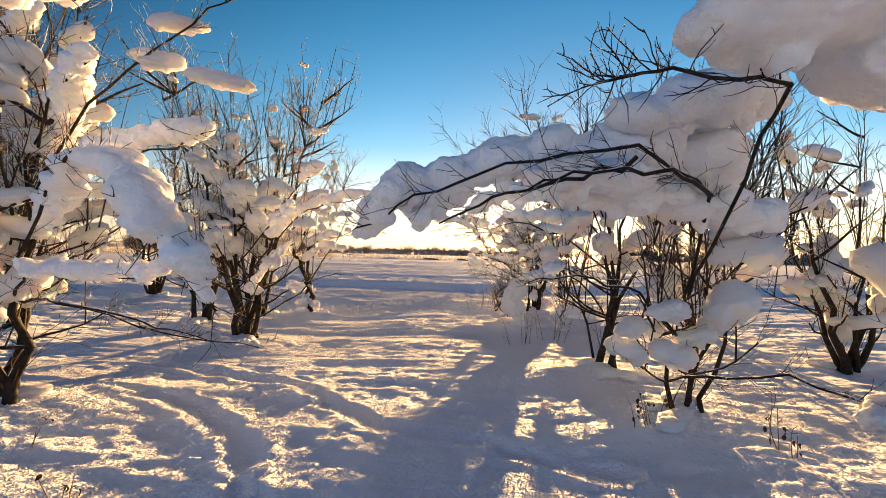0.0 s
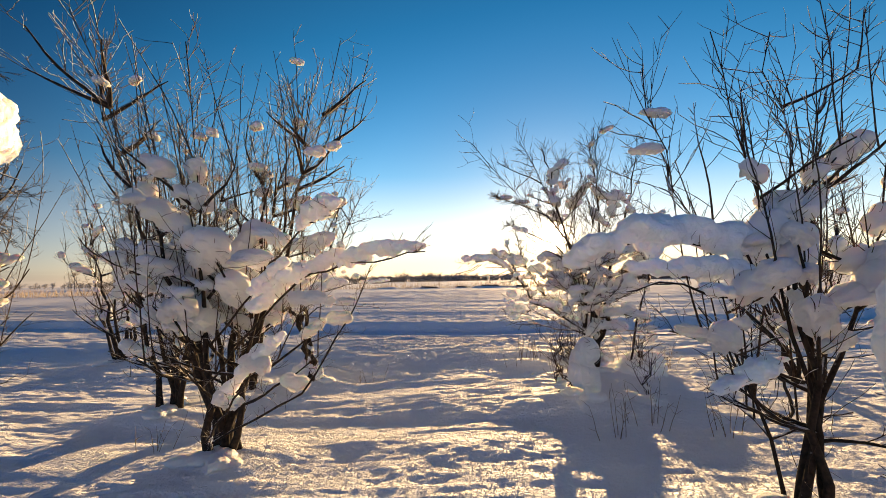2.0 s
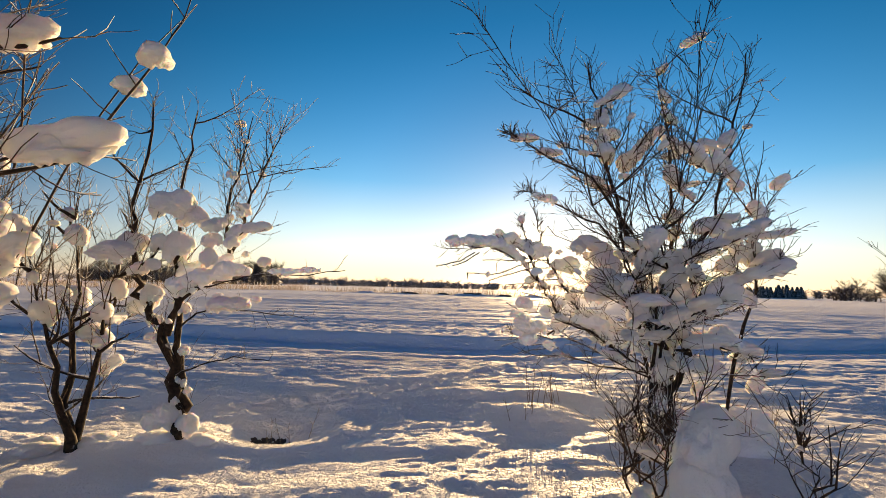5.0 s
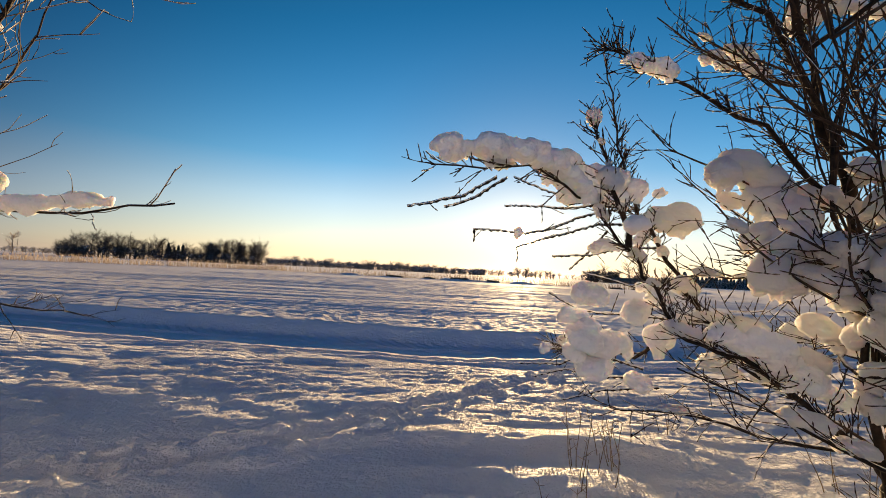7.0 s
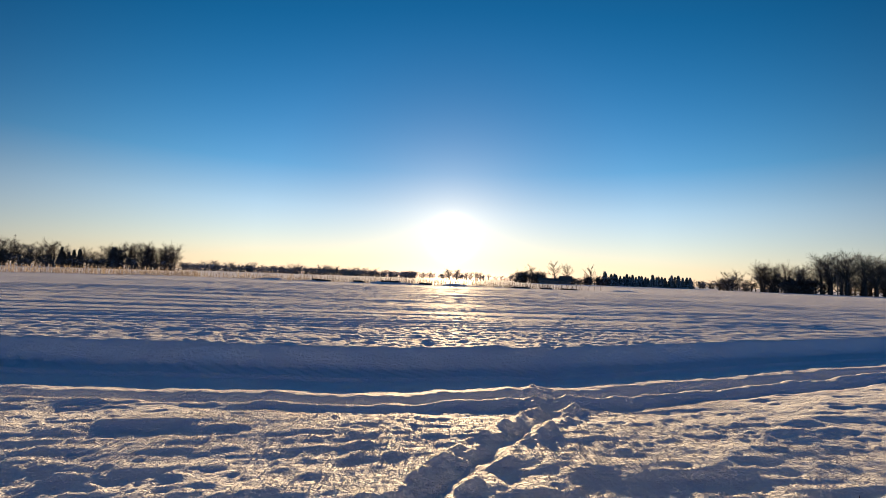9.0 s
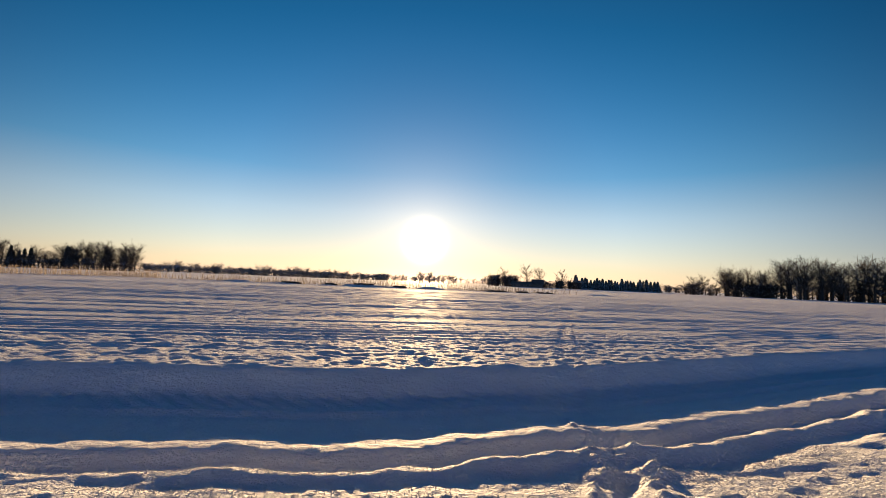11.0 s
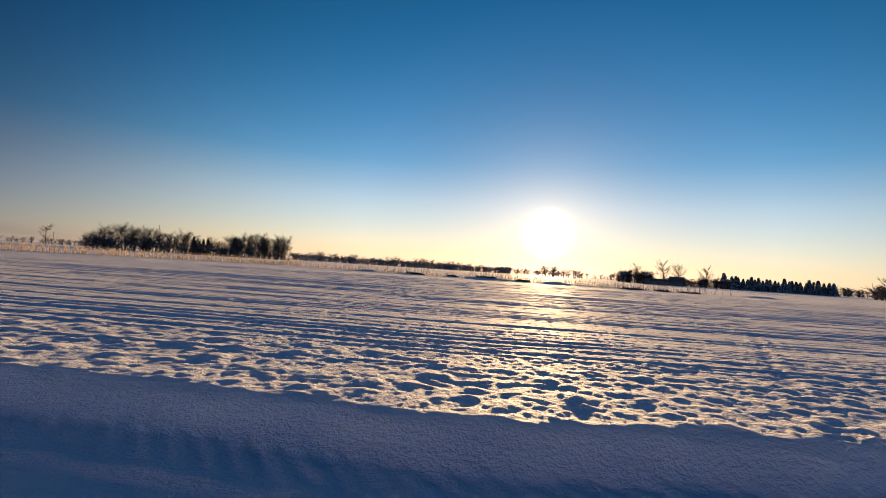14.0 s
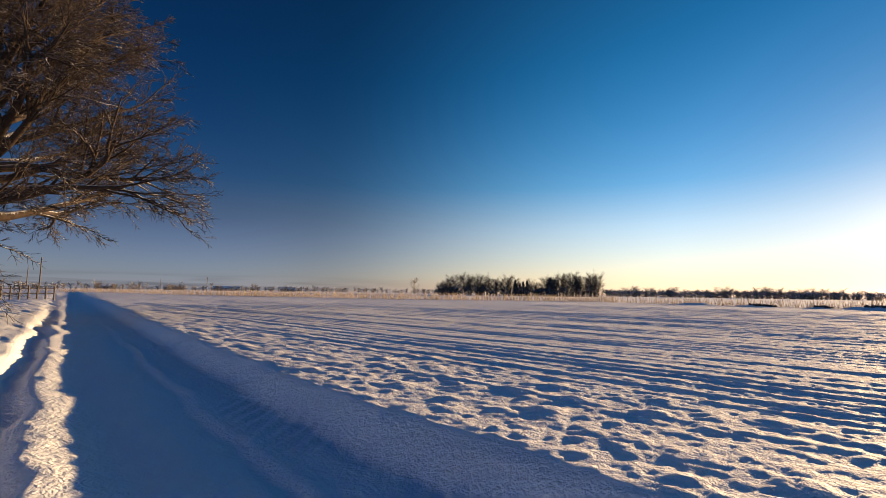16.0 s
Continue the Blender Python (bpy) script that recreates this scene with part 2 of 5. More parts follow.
class Tubes:
    """Collects tapered, bent tubes into one mesh."""

    def __init__(self):
        self.runs = {}

    def add(self, points, radii, sides=4):
        self.runs.setdefault((len(points), sides), []).append([(p.x, p.y, p.z, r) for p, r in zip(points, radii)])

    def build(self):
        """All corners and four-sided faces."""
        verts, faces, base = [], [], 0
        for (n, sides), rows in self.runs.items():
            a = np.array(rows)
            p, r = a[:, :, :3], a[:, :, 3:]
            way = np.empty_like(p)
            way[:, 1:-1], way[:, 0], way[:, -1] = p[:, 2:] - p[:, :-2], p[:, 1] - p[:, 0], p[:, -1] - p[:, -2]
            way /= np.linalg.norm(way, axis=2, keepdims=True) + 1e-9
            side = np.cross(way, np.array((0.31, 0.93, 0.17)))
            side /= np.linalg.norm(side, axis=2, keepdims=True) + 1e-9
            up = np.cross(way, side)
            ring = [p + (side * math.cos(2 * math.pi * k / sides) + up * math.sin(2 * math.pi * k / sides)) * r for k in range(sides)]
            verts.append(np.stack(ring, 2).reshape(-1, 3))
            at = base + np.arange(len(rows) * n * sides).reshape(len(rows), n, sides)
            nxt = np.roll(at, -1, 2)
            faces.append(np.stack([at[:, :-1], nxt[:, :-1], nxt[:, 1:], at[:, 1:]], -1).reshape(-1, 4))
            base += at.size
        return np.concatenate(verts), np.concatenate(faces)

    def mesh(self, name, material):
        return numpy_mesh(name, *self.build(), material)


def part(name, me, parent, label="", m=None):
    ob = new(name, me)
    ob.parent = parent
    if m is not None:
        ob.matrix_basis = m
    return tagged(ob, label)


def thing(name, place, label, category, group="", kind=""):
    ob = new(name)
    ob.location = place
    ob.empty_display_size = 0.1
    return tagged(ob, label, category, group, kind)


def numpy_mesh(name, verts, faces, material, smooth=True):
    me = bpy.data.meshes.new(name)
    me.vertices.add(len(verts))
    me.vertices.foreach_set("co", np.asarray(verts, np.float32).ravel())
    k = faces.shape[1]
    me.loops.add(faces.size)
    me.loops.foreach_set("vertex_index", faces.astype(np.int32).ravel())
    me.polygons.add(len(faces))
    me.polygons.foreach_set("loop_start", np.arange(0, faces.size, k, dtype=np.int32))
    me.polygons.foreach_set("loop_total", np.full(len(faces), k, np.int32))
    me.polygons.foreach_set("use_smooth", np.full(len(faces), smooth))
    me.update(calc_edges=True)
    me.materials.append(material)
    return me


# ---------------------------------------------------------------- ground: snow, lane and field in one sheet
SHRUB_FEET = [(-2.3, -15.45), (-2.1, -12.65), (-3.6, -11.1), (-2.4, -9.65), (2.06, -15.06), (1.85, -13.85), (1.78, -9.7), (-6.8, -7.75), (1.13, -11.0)]
MOUNDS = [(0.92, -8.6, 0.45, 0.14), (0.61, -11.3, 0.3, 0.10), (0.84, -10.06, 0.35, 0.10), (-1.0, -12.3, 0.22, 0.08), (-0.5, -10.9, 0.5, 0.05), (-1.3, -13.6, 0.5, 0.10), (1.5, -7.9, 0.5, 0.08), (-0.3, -15.6, 0.6, 0.06), (2.2, -16.2, 0.9, 0.12), (-1.6, -16.5, 0.6, 0.10)]
FOOTPATH = [(-7.0, -9.3), (-2.6, -8.4), (-1.93, -8.16), (-0.9, -7.8), (-0.25, -7.25), (0.2, -6.8), (0.6, -6.4), (0.9, -6.02), (1.25, -5.62), (1.6, -5.22), (1.9, -4.85), (2.15, -4.1), (2.5, -3.1), (3.1, -1.8), (3.74, -0.33), (5.0, 2.2), (7.4, 6.5), (11.0, 13.0)]

TRACKS = [[(-2.52, -14.67), (-1.57, -14.89), (-0.87, -15.39), (-0.58, -15.75), (-0.4, -16.2)], [(-2.6, -13.7), (-1.21, -14.31), (-0.82, -14.42), (-0.29, -14.96), (0.03, -15.28), (0.39, -15.4), (0.73, -15.44), (1.37, -15.8)]]


def crest(x):
    """y of the top of the bank between the lane and the field."""
    d = np.sqrt((x - 0.8) ** 2 + 9) - 3
    return -1.58 + np.where(x < 0.8, 0.205, 0.26) * d


def bump_field(x, y, cell, radius, height, seed, keep):
    """Scattered rounded snow lumps, one to a cell at most."""
    out = np.zeros_like(x)
    xi, yi = np.floor(x / cell), np.floor(y / cell)
    for dx in (-1, 0, 1):
        for dy in (-1, 0, 1):
            a, b = xi + dx, yi + dy
            r1, r2 = value_noise(a * 7.31 + 0.5, b * 3.77 + 0.5, seed), value_noise(a * 5.13 + 0.5, b * 9.17 + 0.5, seed + 3)
            r3 = value_noise(a * 8.71 + 0.5, b * 6.53 + 0.5, seed + 5)
            cx, cy = (a + 0.5 + 0.4 * r1) * cell, (b + 0.5 + 0.4 * r2) * cell
            size = radius * (0.75 + 0.5 * r3)
            d2 = ((x - cx) / size) ** 2 + ((y - cy) / (size * np.where(y < cy, 0.8, 0.9))) ** 2
            out = np.maximum(out, np.where((r3 + r1 * 0.6) > keep, np.exp(-1.9 * d2 ** 1.3), 0) * height * (0.7 + 0.5 * r2))
    return out


def drift(x, y, lx, ly, seed, skew=0.4):
    """Wind-blown relief: a short steep face towards -y, a long gentle back towards +y."""
    n = fbm(x / lx, y / ly, seed, 2)
    return fbm(x / lx, y / ly + skew * n, seed, 2)


def ground_z(x, y):
    yc = crest(x) + 0.10 * value_noise(x * 1.1, y * 0 + 3.3, 5) + 0.05 * value_noise(x * 3.3, y * 0 + 1.3, 6)
    s = yc - y                                   # metres from the bank's crest towards the shrubs
    dist = np.hypot(x, y + 8)
    fade = 1 / (1 + (dist / 60) ** 2)
    # shrubs' side
    grain = step(-0.7, 0.5, fbm(x / 1.1, y / 0.8, 33, 2))
    near = 0.05 + 0.024 * drift(x, y, 2.8, 2.0, 11) + (0.020 + 0.006 * step(-12.0, -8.5, y)) * drift(x + 0.4 * y, y, 2.3, 0.85, 21) + 0.012 * drift(x + 0.2 * y, y, 0.7, 0.32, 31) + 0.009 * drift(x, y, 0.30, 0.17, 38)
    near = near + (0.35 + 0.65 * grain) * (0.0036 * value_noise(x / 0.03, y / 0.03, 35) + 0.0055 * value_noise(x / 0.055, y / 0.05, 36) + 0.0060 * value_noise(x / 0.12, y / 0.1, 37))
    near = near + 0.05 * step(3.3, 4.5, s) - 0.05 * step(5.5, 7.5, s)
    for fx, fy in SHRUB_FEET:
        near = near + 0.10 * np.exp(-((x - fx) ** 2 + (y - fy) ** 2) / 0.30)
    for fx, fy, r, h in MOUNDS:
        near = near + 0.5 * h * np.exp(-(((x - fx) / r) ** 2 + ((y - fy) / (0.75 * r)) ** 2))
    pit = np.sqrt(((x + 1.78) / 0.6) ** 2 + ((y + 9.05) / 0.5) ** 2)
    near = near - 0.13 * (1 - step(0.2, 1.0, pit)) + 0.025 * np.exp(-((pit - 1.25) / 0.2) ** 2)
    # lane: slope, tyre tread, worn strip, two ridges with a rut between
    lane = 0.13 - 0.27 * step(0.05, 0.62, s)
    tread = np.clip(np.sin((x - 0.7 * s) * 24) * 1.6, -1, 1) * 0.012 * step(0.42, 0.55, s) * (1 - step(0.95, 1.08, s)) * step(-0.5, 0.3, fbm(x / 1.6, s, 44, 2) + 0.3)
    lane = lane + tread + 0.006 * fbm(x / 0.16, y / 0.14, 46, 2) + 0.024 * np.exp(-((s - 1.16) / 0.08) ** 2) - 0.016 * np.exp(-((s - 1.32) / 0.07) ** 2)
    lane = lane + 0.03 * step(1.3, 1.9, s) + 0.014 * fbm(x / 0.3, y / 0.22, 45, 3) * step(0.02, 0.15, s) * (1 - step(0.55, 0.75, s))
    wob = 0.05 * fbm(x / 1.2, y * 0, 51, 2) - 0.04 * np.clip(x, -6, 5)
    lane = lane + (0.078 + 0.008 * fbm(x / 1.1, y / 0.8 + 2, 52, 2) + 0.006 * fbm(x / 0.22, y / 0.12, 54, 3)) * step(1.9, 2.45, s - wob) * (1 - step(2.47, 2.66, s - wob))
    lane = lane + (0.15 + 0.02 * fbm(x / 0.9, y * 0 + 4, 53, 3) + 0.012 * fbm(x / 0.16, y / 0.12, 55, 2)) * np.exp(-((s - 3.12 - wob) / 0.2) ** 2) - 0.03 * np.exp(-((s - 2.74 - wob) / 0.14) ** 2)
    lane = lane + 0.006 * fbm(x / 0.4, y / 0.4, 61, 3) + step(1.5, 2.1, s) * (0.0024 * value_noise(x / 0.03, y / 0.03, 62) + 0.003 * value_noise(x / 0.07, y / 0.06, 63))
    w_near = step(3.0, 3.5, s)
    near = near - 0.13 * (1 - step(-8.8, -5.2, y)) * step(-16, -10, y) * (1 - step(-1.6, 0.2, x))
    # field: furrows along the lane, lumps along the edge
    f = y + 0.06 * x + 0.14 * fbm(x / 9, y / 5, 71, 2)
    turn = f / 0.48 + 0.2 * value_noise(x / 3 + 9, f / 0.6, 70)
    saw = turn - np.floor(turn)
    furrow = 0.016 * np.exp(-((saw - 0.5) / 0.11) ** 2) * (0.9 + 0.9 * value_noise(x / 7 + 50, np.floor(turn) * 3.7 + 0.5, 72))
    furrow = furrow + 0.005 * drift(x, y, 14, 1.3, 73)
    field = 0.13 + (furrow + 0.018 * fbm(x / 16, y / 9, 74, 2)) * step(0.0, 3.0, -s) * (1 + 0.3 * step(8, 40, dist)) + (0.003 * drift(x, y, 0.5, 0.26, 75) + 0.005 * fbm(x / 0.09, y / 0.08, 76, 2) + 0.0035 * value_noise(x / 0.06, y / 0.06, 77)) * fade
    edge = step(-5.5, -0.6, s) * (1 - step(-0.1, 0.1, s))
    field = field + edge * np.maximum(bump_field(x, y, 0.34, 0.14, 0.018, 81, -0.3), bump_field(x, y, 0.62, 0.22, 0.036, 82, 0.05)) + 0.005 * edge * fbm(x / 0.13, y / 0.11, 84, 2) + 0.008 * edge * drift(x, y, 0.9, 0.5, 83)
    # snow heaped on old plough ridges far out
    field = field + 0.35 * np.exp(-((y - 59 + 0.17 * x) / 1.2) ** 2) * np.clip(fbm(x / 3.2, y / 6, 91, 2) + 0.15, 0, 1) * (np.abs(x) < 38)
    z = np.where(s > 0, lane * (1 - w_near) + near * w_near, field)
    # footprints in a trodden line
    best = np.full_like(x, 9.0)
    along = np.zeros_like(x)
    run = 0.0
    for (ax, ay), (bx, by) in zip(FOOTPATH, FOOTPATH[1:]):
        lx, ly = bx - ax, by - ay
        length = math.hypot(lx, ly)
        u = np.clip(((x - ax) * lx + (y - ay) * ly) / length ** 2, 0, 1)
        d = np.hypot(x - ax - u * lx, y - ay - u * ly)
        along = np.where(d < best, run + u * length, along)
        best = np.minimum(best, d)
        run += length
    trod = np.exp(-(best / (0.075 + 0.02 * np.sin(along * 5) + 0.03 * fbm(x / 0.12, y / 0.12, 98, 2))) ** 2)
    print_depth = np.where(s < 0, 0.18, np.where(s < 3.0, 0.3, np.where(along > 4.5, 0.6, 0.4)))
    trench = 0.025 * step(3.0, 3.6, s) * step(4.0, 6.5, along)
    z = z - trench * trod - print_depth * trod * (0.014 + 0.06 * step(-0.1, 0.5, np.sin(along * 9.5 + 1.5 * value_noise(along * 1.3, along * 0, 96)))) + 0.045 * print_depth * np.exp(-((best - 0.18) / 0.06) ** 2) * np.clip(0.4 + 1.9 * fbm(x / 0.11, y / 0.11, 95, 2), 0, 2)
    for track in TRACKS:
        best = np.full_like(x, 9.0)
        for (ax, ay), (bx, by) in zip(track, track[1:]):
            lx, ly = bx - ax, by - ay
            u = np.clip(((x - ax) * lx + (y - ay) * ly) / (lx * lx + ly * ly), 0, 1)
            best = np.minimum(best, np.hypot(x - ax - u * lx, y - ay - u * ly))
        wide = best + 0.04 * fbm(x / 0.25, y / 0.25, 97, 2)
        z = z - 0.03 * np.exp(-(wide / 0.055) ** 2) + 0.014 * np.exp(-((wide - 0.13) / 0.05) ** 2)
    return z * np.where(dist > 300, 0.3, 1.0)


def spaced(marks, gaps, far_lo, far_hi, growth):
    """Coordinates with the given gaps between the marks, opening out towards far_lo and far_hi."""
    inner = []
    for a, b, gap in zip(marks, marks[1:], gaps):
        inner += list(np.linspace(a, b, max(2, round((b - a) / gap)), endpoint=False))
    up, gap = [marks[-1]], gaps[-1]
    while up[-1] < far_hi:
        gap *= growth
        up.append(up[-1] + gap)
    down, gap = [marks[0]], gaps[0]
    while down[-1] > far_lo:
        gap *= growth
        down.append(down[-1] - gap)
    return np.array(down[:0:-1] + inner + up)


gx = spaced((-14.0, -6.5, -3.0, 3.2, 7.0), (0.11, 0.045, 0.022, 0.045), -3000, 3000, 1.06)
gy = spaced((-17.2, -4.2, 3.2, 9.0, 22.0, 40.0), (0.022, 0.032, 0.06, 0.085, 0.14), -900, 3500, 1.05)
GX, GY = np.meshgrid(gx, gy)
GZ = ground_z(GX.ravel(), GY.ravel())
nx, ny = len(gx), len(gy)
idx = np.arange(nx * ny).reshape(ny, nx)
quads = np.stack([idx[:-1, :-1], idx[:-1, 1:], idx[1:, 1:], idx[1:, :-1]], -1).reshape(-1, 4)
ground = new("ground", numpy_mesh("ground", np.stack([GX.ravel(), GY.ravel(), GZ], -1), quads, SNOW))
tagged(ground, "deep wind-rippled snow with a ploughed lane and furrowed field", "snow", kind="structure")


GRID = GZ.reshape(ny, nx)


def height_at(x, y):
    """The snow's height, read from the sheet."""
    i, j = int(np.searchsorted(gx, x)) - 1, int(np.searchsorted(gy, y)) - 1
    u, v = (x - gx[i]) / (gx[i + 1] - gx[i]), (y - gy[j]) / (gy[j + 1] - gy[j])
    return float((GRID[j, i] * (1 - u) + GRID[j, i + 1] * u) * (1 - v) + (GRID[j + 1, i] * (1 - u) + GRID[j + 1, i + 1] * u) * v)


# ---------------------------------------------------------------- loose crystals lying on the snow
def crumbs(name, label, x0, x1, y0, y1, count, seed, size):
    """Small frost crystals and crumbs, half sunk in the snow."""
    gen = np.random.default_rng(seed)
    x, y = gen.uniform(x0, x1, count), gen.uniform(y0, y1, count)
    keep = fbm(x / 0.9, y / 0.35, seed, 2) + gen.uniform(-0.7, 0.7, count) > -0.25
    x, y = x[keep], y[keep]
    i, j = np.searchsorted(gx, x) - 1, np.searchsorted(gy, y) - 1
    z = GRID[j, i]
    n = len(x)
    r, turn = size * gen.uniform(0.5, 1.25, n), gen.uniform(0, 6.28, n)
    tip = size * gen.uniform(0.2, 0.95, n)
    corners = [np.stack([x + r * np.cos(turn + 2.094 * k), y + r * np.sin(turn + 2.094 * k), z - 0.004], -1) for k in range(3)]
    corners.append(np.stack([x + gen.normal(0, 0.3, n) * r, y + gen.normal(0, 0.3, n) * r, z + tip], -1))
    verts = np.stack(corners, 1).reshape(-1, 3)
    f = np.array([(0, 1, 3), (1, 2, 3), (2, 0, 3)])
    faces = (np.arange(n)[:, None, None] * 4 + f[None]).reshape(-1, 3)
    return tagged(new(name, numpy_mesh(name, verts, faces, CRYSTAL)), label, "snow crystals", kind="stuff")


crumbs("snow_crystals", "loose frost crystals sparkling on the snow between the shrubs", -4.0, 4.0, -17.2, -12, 90000, 3, 0.009)
crumbs("snow_crystals", "loose frost crystals on the snow beside the lane", -4.0, 4.0, -12, -4.3, 120000, 4, 0.009)

# ---------------------------------------------------------------- snow clumps
def clump_mesh(k, level):
    """A clump of snow about one unit in radius: a few soft lobes grown together, ragged and flatter below."""
    rng = random.Random(500 + k)
    bm = bmesh.new()
    bmesh.ops.create_icosphere(bm, subdivisions=level, radius=1.0)
    off = Vector((rng.uniform(-50, 50), rng.uniform(-50, 50), rng.uniform(-50, 50)))
    lobes = [(Vector((0, 0, 0)), 0.66)]
    for _ in range(rng.randint(3, 6)):
        c = Vector((rng.uniform(-0.62, 0.62), rng.uniform(-0.42, 0.42), rng.uniform(-0.30, 0.34)))
        lobes.append((c, c.length + rng.uniform(0.10, 0.36)))
    for v in bm.verts:
        p = v.co.normalized()
        total = 0.0
        for c, size in lobes:
            d = p.dot(c)
            total += (d + math.sqrt(max(d * d - c.length_squared + size * size, 0.0))) ** 9
        r = total ** (1 / 9)
        q = p * r
        n = 0.13 * noise.noise(q * 2.1 + off) + 0.075 * noise.noise(q * 4.6 + off) + 0.045 * noise.noise(q * 9 + off) + 0.028 * noise.noise(q * 19 + off)
        q = p * (r + n * (1.6 if p.z < -0.1 else 1.0))
        if q.z < 0:
            q.z *= 0.5 + 0.8 * max(0.0, noise.noise(Vector((p.x * 2.6, p.y * 2.6, k)) + off))
        v.co = q
    me = bpy.data.meshes.new("snow_clump")
    bm.to_mesh(me)
    bm.free()
    me.materials.append(CLUMP)
    me.polygons.foreach_set("use_smooth", [True] * len(me.polygons))
    return me


CLUMPS = [clump_mesh(k, 4) for k in range(10)]
SMALL_CLUMPS = [clump_mesh(k, 3) for k in range(10)]
BIG_CLUMPS = [clump_mesh(20 + k, 5) for k in range(8)]


def clump(parent, place, radii, yaw=0.0, pitch=0.0, pick=0, big=False, far=False):
    """A snow clump as a part of its shrub; place in the world."""
    pool = BIG_CLUMPS if big else SMALL_CLUMPS if far else CLUMPS
    m = Matrix.Translation(Vector(place) - parent.location) @ Euler((0, -pitch, yaw)).to_matrix().to_4x4() @ Matrix.Diagonal((*radii, 1))
    return part("snow_clump", pool[pick % len(pool)], parent, m=m)


def snow_load(parent, line, seed, voxel=0.014, swell=1.0):
    """Snow lying along a bough in one slumped, lumpy roll. line: (x, y, z, radius) in the world."""
    rng = random.Random(seed)
    bm = bmesh.new()
    line = [(x, y, z, r * swell) for x, y, z, r in line]
    for (ax, ay, az, ar), (bx, by, bz, br) in zip(line, line[1:]):
        a, b = Vector((ax, ay, az)), Vector((bx, by, bz))
        n = max(2, int((b - a).length / (0.42 * min(ar, br))))
        for k in range(n):
            u = (k + rng.uniform(-0.2, 0.2)) / n
            r = (ar + (br - ar) * u) * rng.uniform(0.5, 1.12)
            p = a.lerp(b, u) + Vector((rng.gauss(0, 0.22 * r), rng.gauss(0, 0.22 * r), rng.uniform(-0.1, 0.5) * r))
            m = Matrix.Translation(p - parent.location) @ Euler((rng.uniform(-0.4, 0.4), rng.uniform(-0.4, 0.4), rng.uniform(0, 3))).to_matrix().to_4x4() @ Matrix.Diagonal((r * 1.25, r * 0.95, r * 0.72, 1))
            bmesh.ops.create_icosphere(bm, subdivisions=2, radius=1, matrix=m)
            if rng.random() < 0.22:
                q = p + Vector((rng.gauss(0, 0.3 * r), rng.gauss(0, 0.3 * r), -0.75 * r))
                s = r * rng.uniform(0.3, 0.5)
                bmesh.ops.create_icosphere(bm, subdivisions=2, radius=1, matrix=Matrix.Translation(q - parent.location) @ Matrix.Diagonal((s, s, s * rng.uniform(1.0, 1.7), 1)))
    ob = part("snow_load", finish("snow_load", bm, CLUMP), parent)
    remesh = ob.modifiers.new("fuse", "REMESH")
    remesh.mode, remesh.voxel_size, remesh.use_smooth_shade = "VOXEL", voxel, True
    soft = ob.modifiers.new("slump", "SMOOTH")
    soft.factor, soft.iterations = 0.5, 2
    rough = ob.modifiers.new("crust", "DISPLACE")
    rough.texture, rough.strength, rough.mid_level = CRUST, 0.04, 0.5
    fuzz = ob.modifiers.new("fuzz", "DISPLACE")
    fuzz.texture, fuzz.strength, fuzz.mid_level = FUZZ, 0.014, 0.5
    return ob


FUZZ = bpy.data.textures.new("fuzz", "CLOUDS")
FUZZ.noise_scale, FUZZ.noise_depth = 0.016, 2
CRUST = bpy.data.textures.new("crust", "CLOUDS")
CRUST.noise_scale, CRUST.noise_depth = 0.05, 5


def finish(name, bm, material):
    me = bpy.data.meshes.new(name)
    bm.to_mesh(me)
    bm.free()
    me.materials.append(material)
    return me


# ---------------------------------------------------------------- shrubs
def bent(rng, start, way, length, steps, wander, lift):
    """A wandering line of points."""
    pts, p, d = [start.copy()], start.copy(), way.normalized()
    for _ in range(steps):
        d = (d + Vector((rng.gauss(0, wander), rng.gauss(0, wander), rng.gauss(0, wander) + lift))).normalized()
        p = p + d * (length / steps)
        pts.append(p.copy())
    return pts


def taper(n, a, b):
    return [a + (b - a) * i / (n - 1) for i in range(n)]


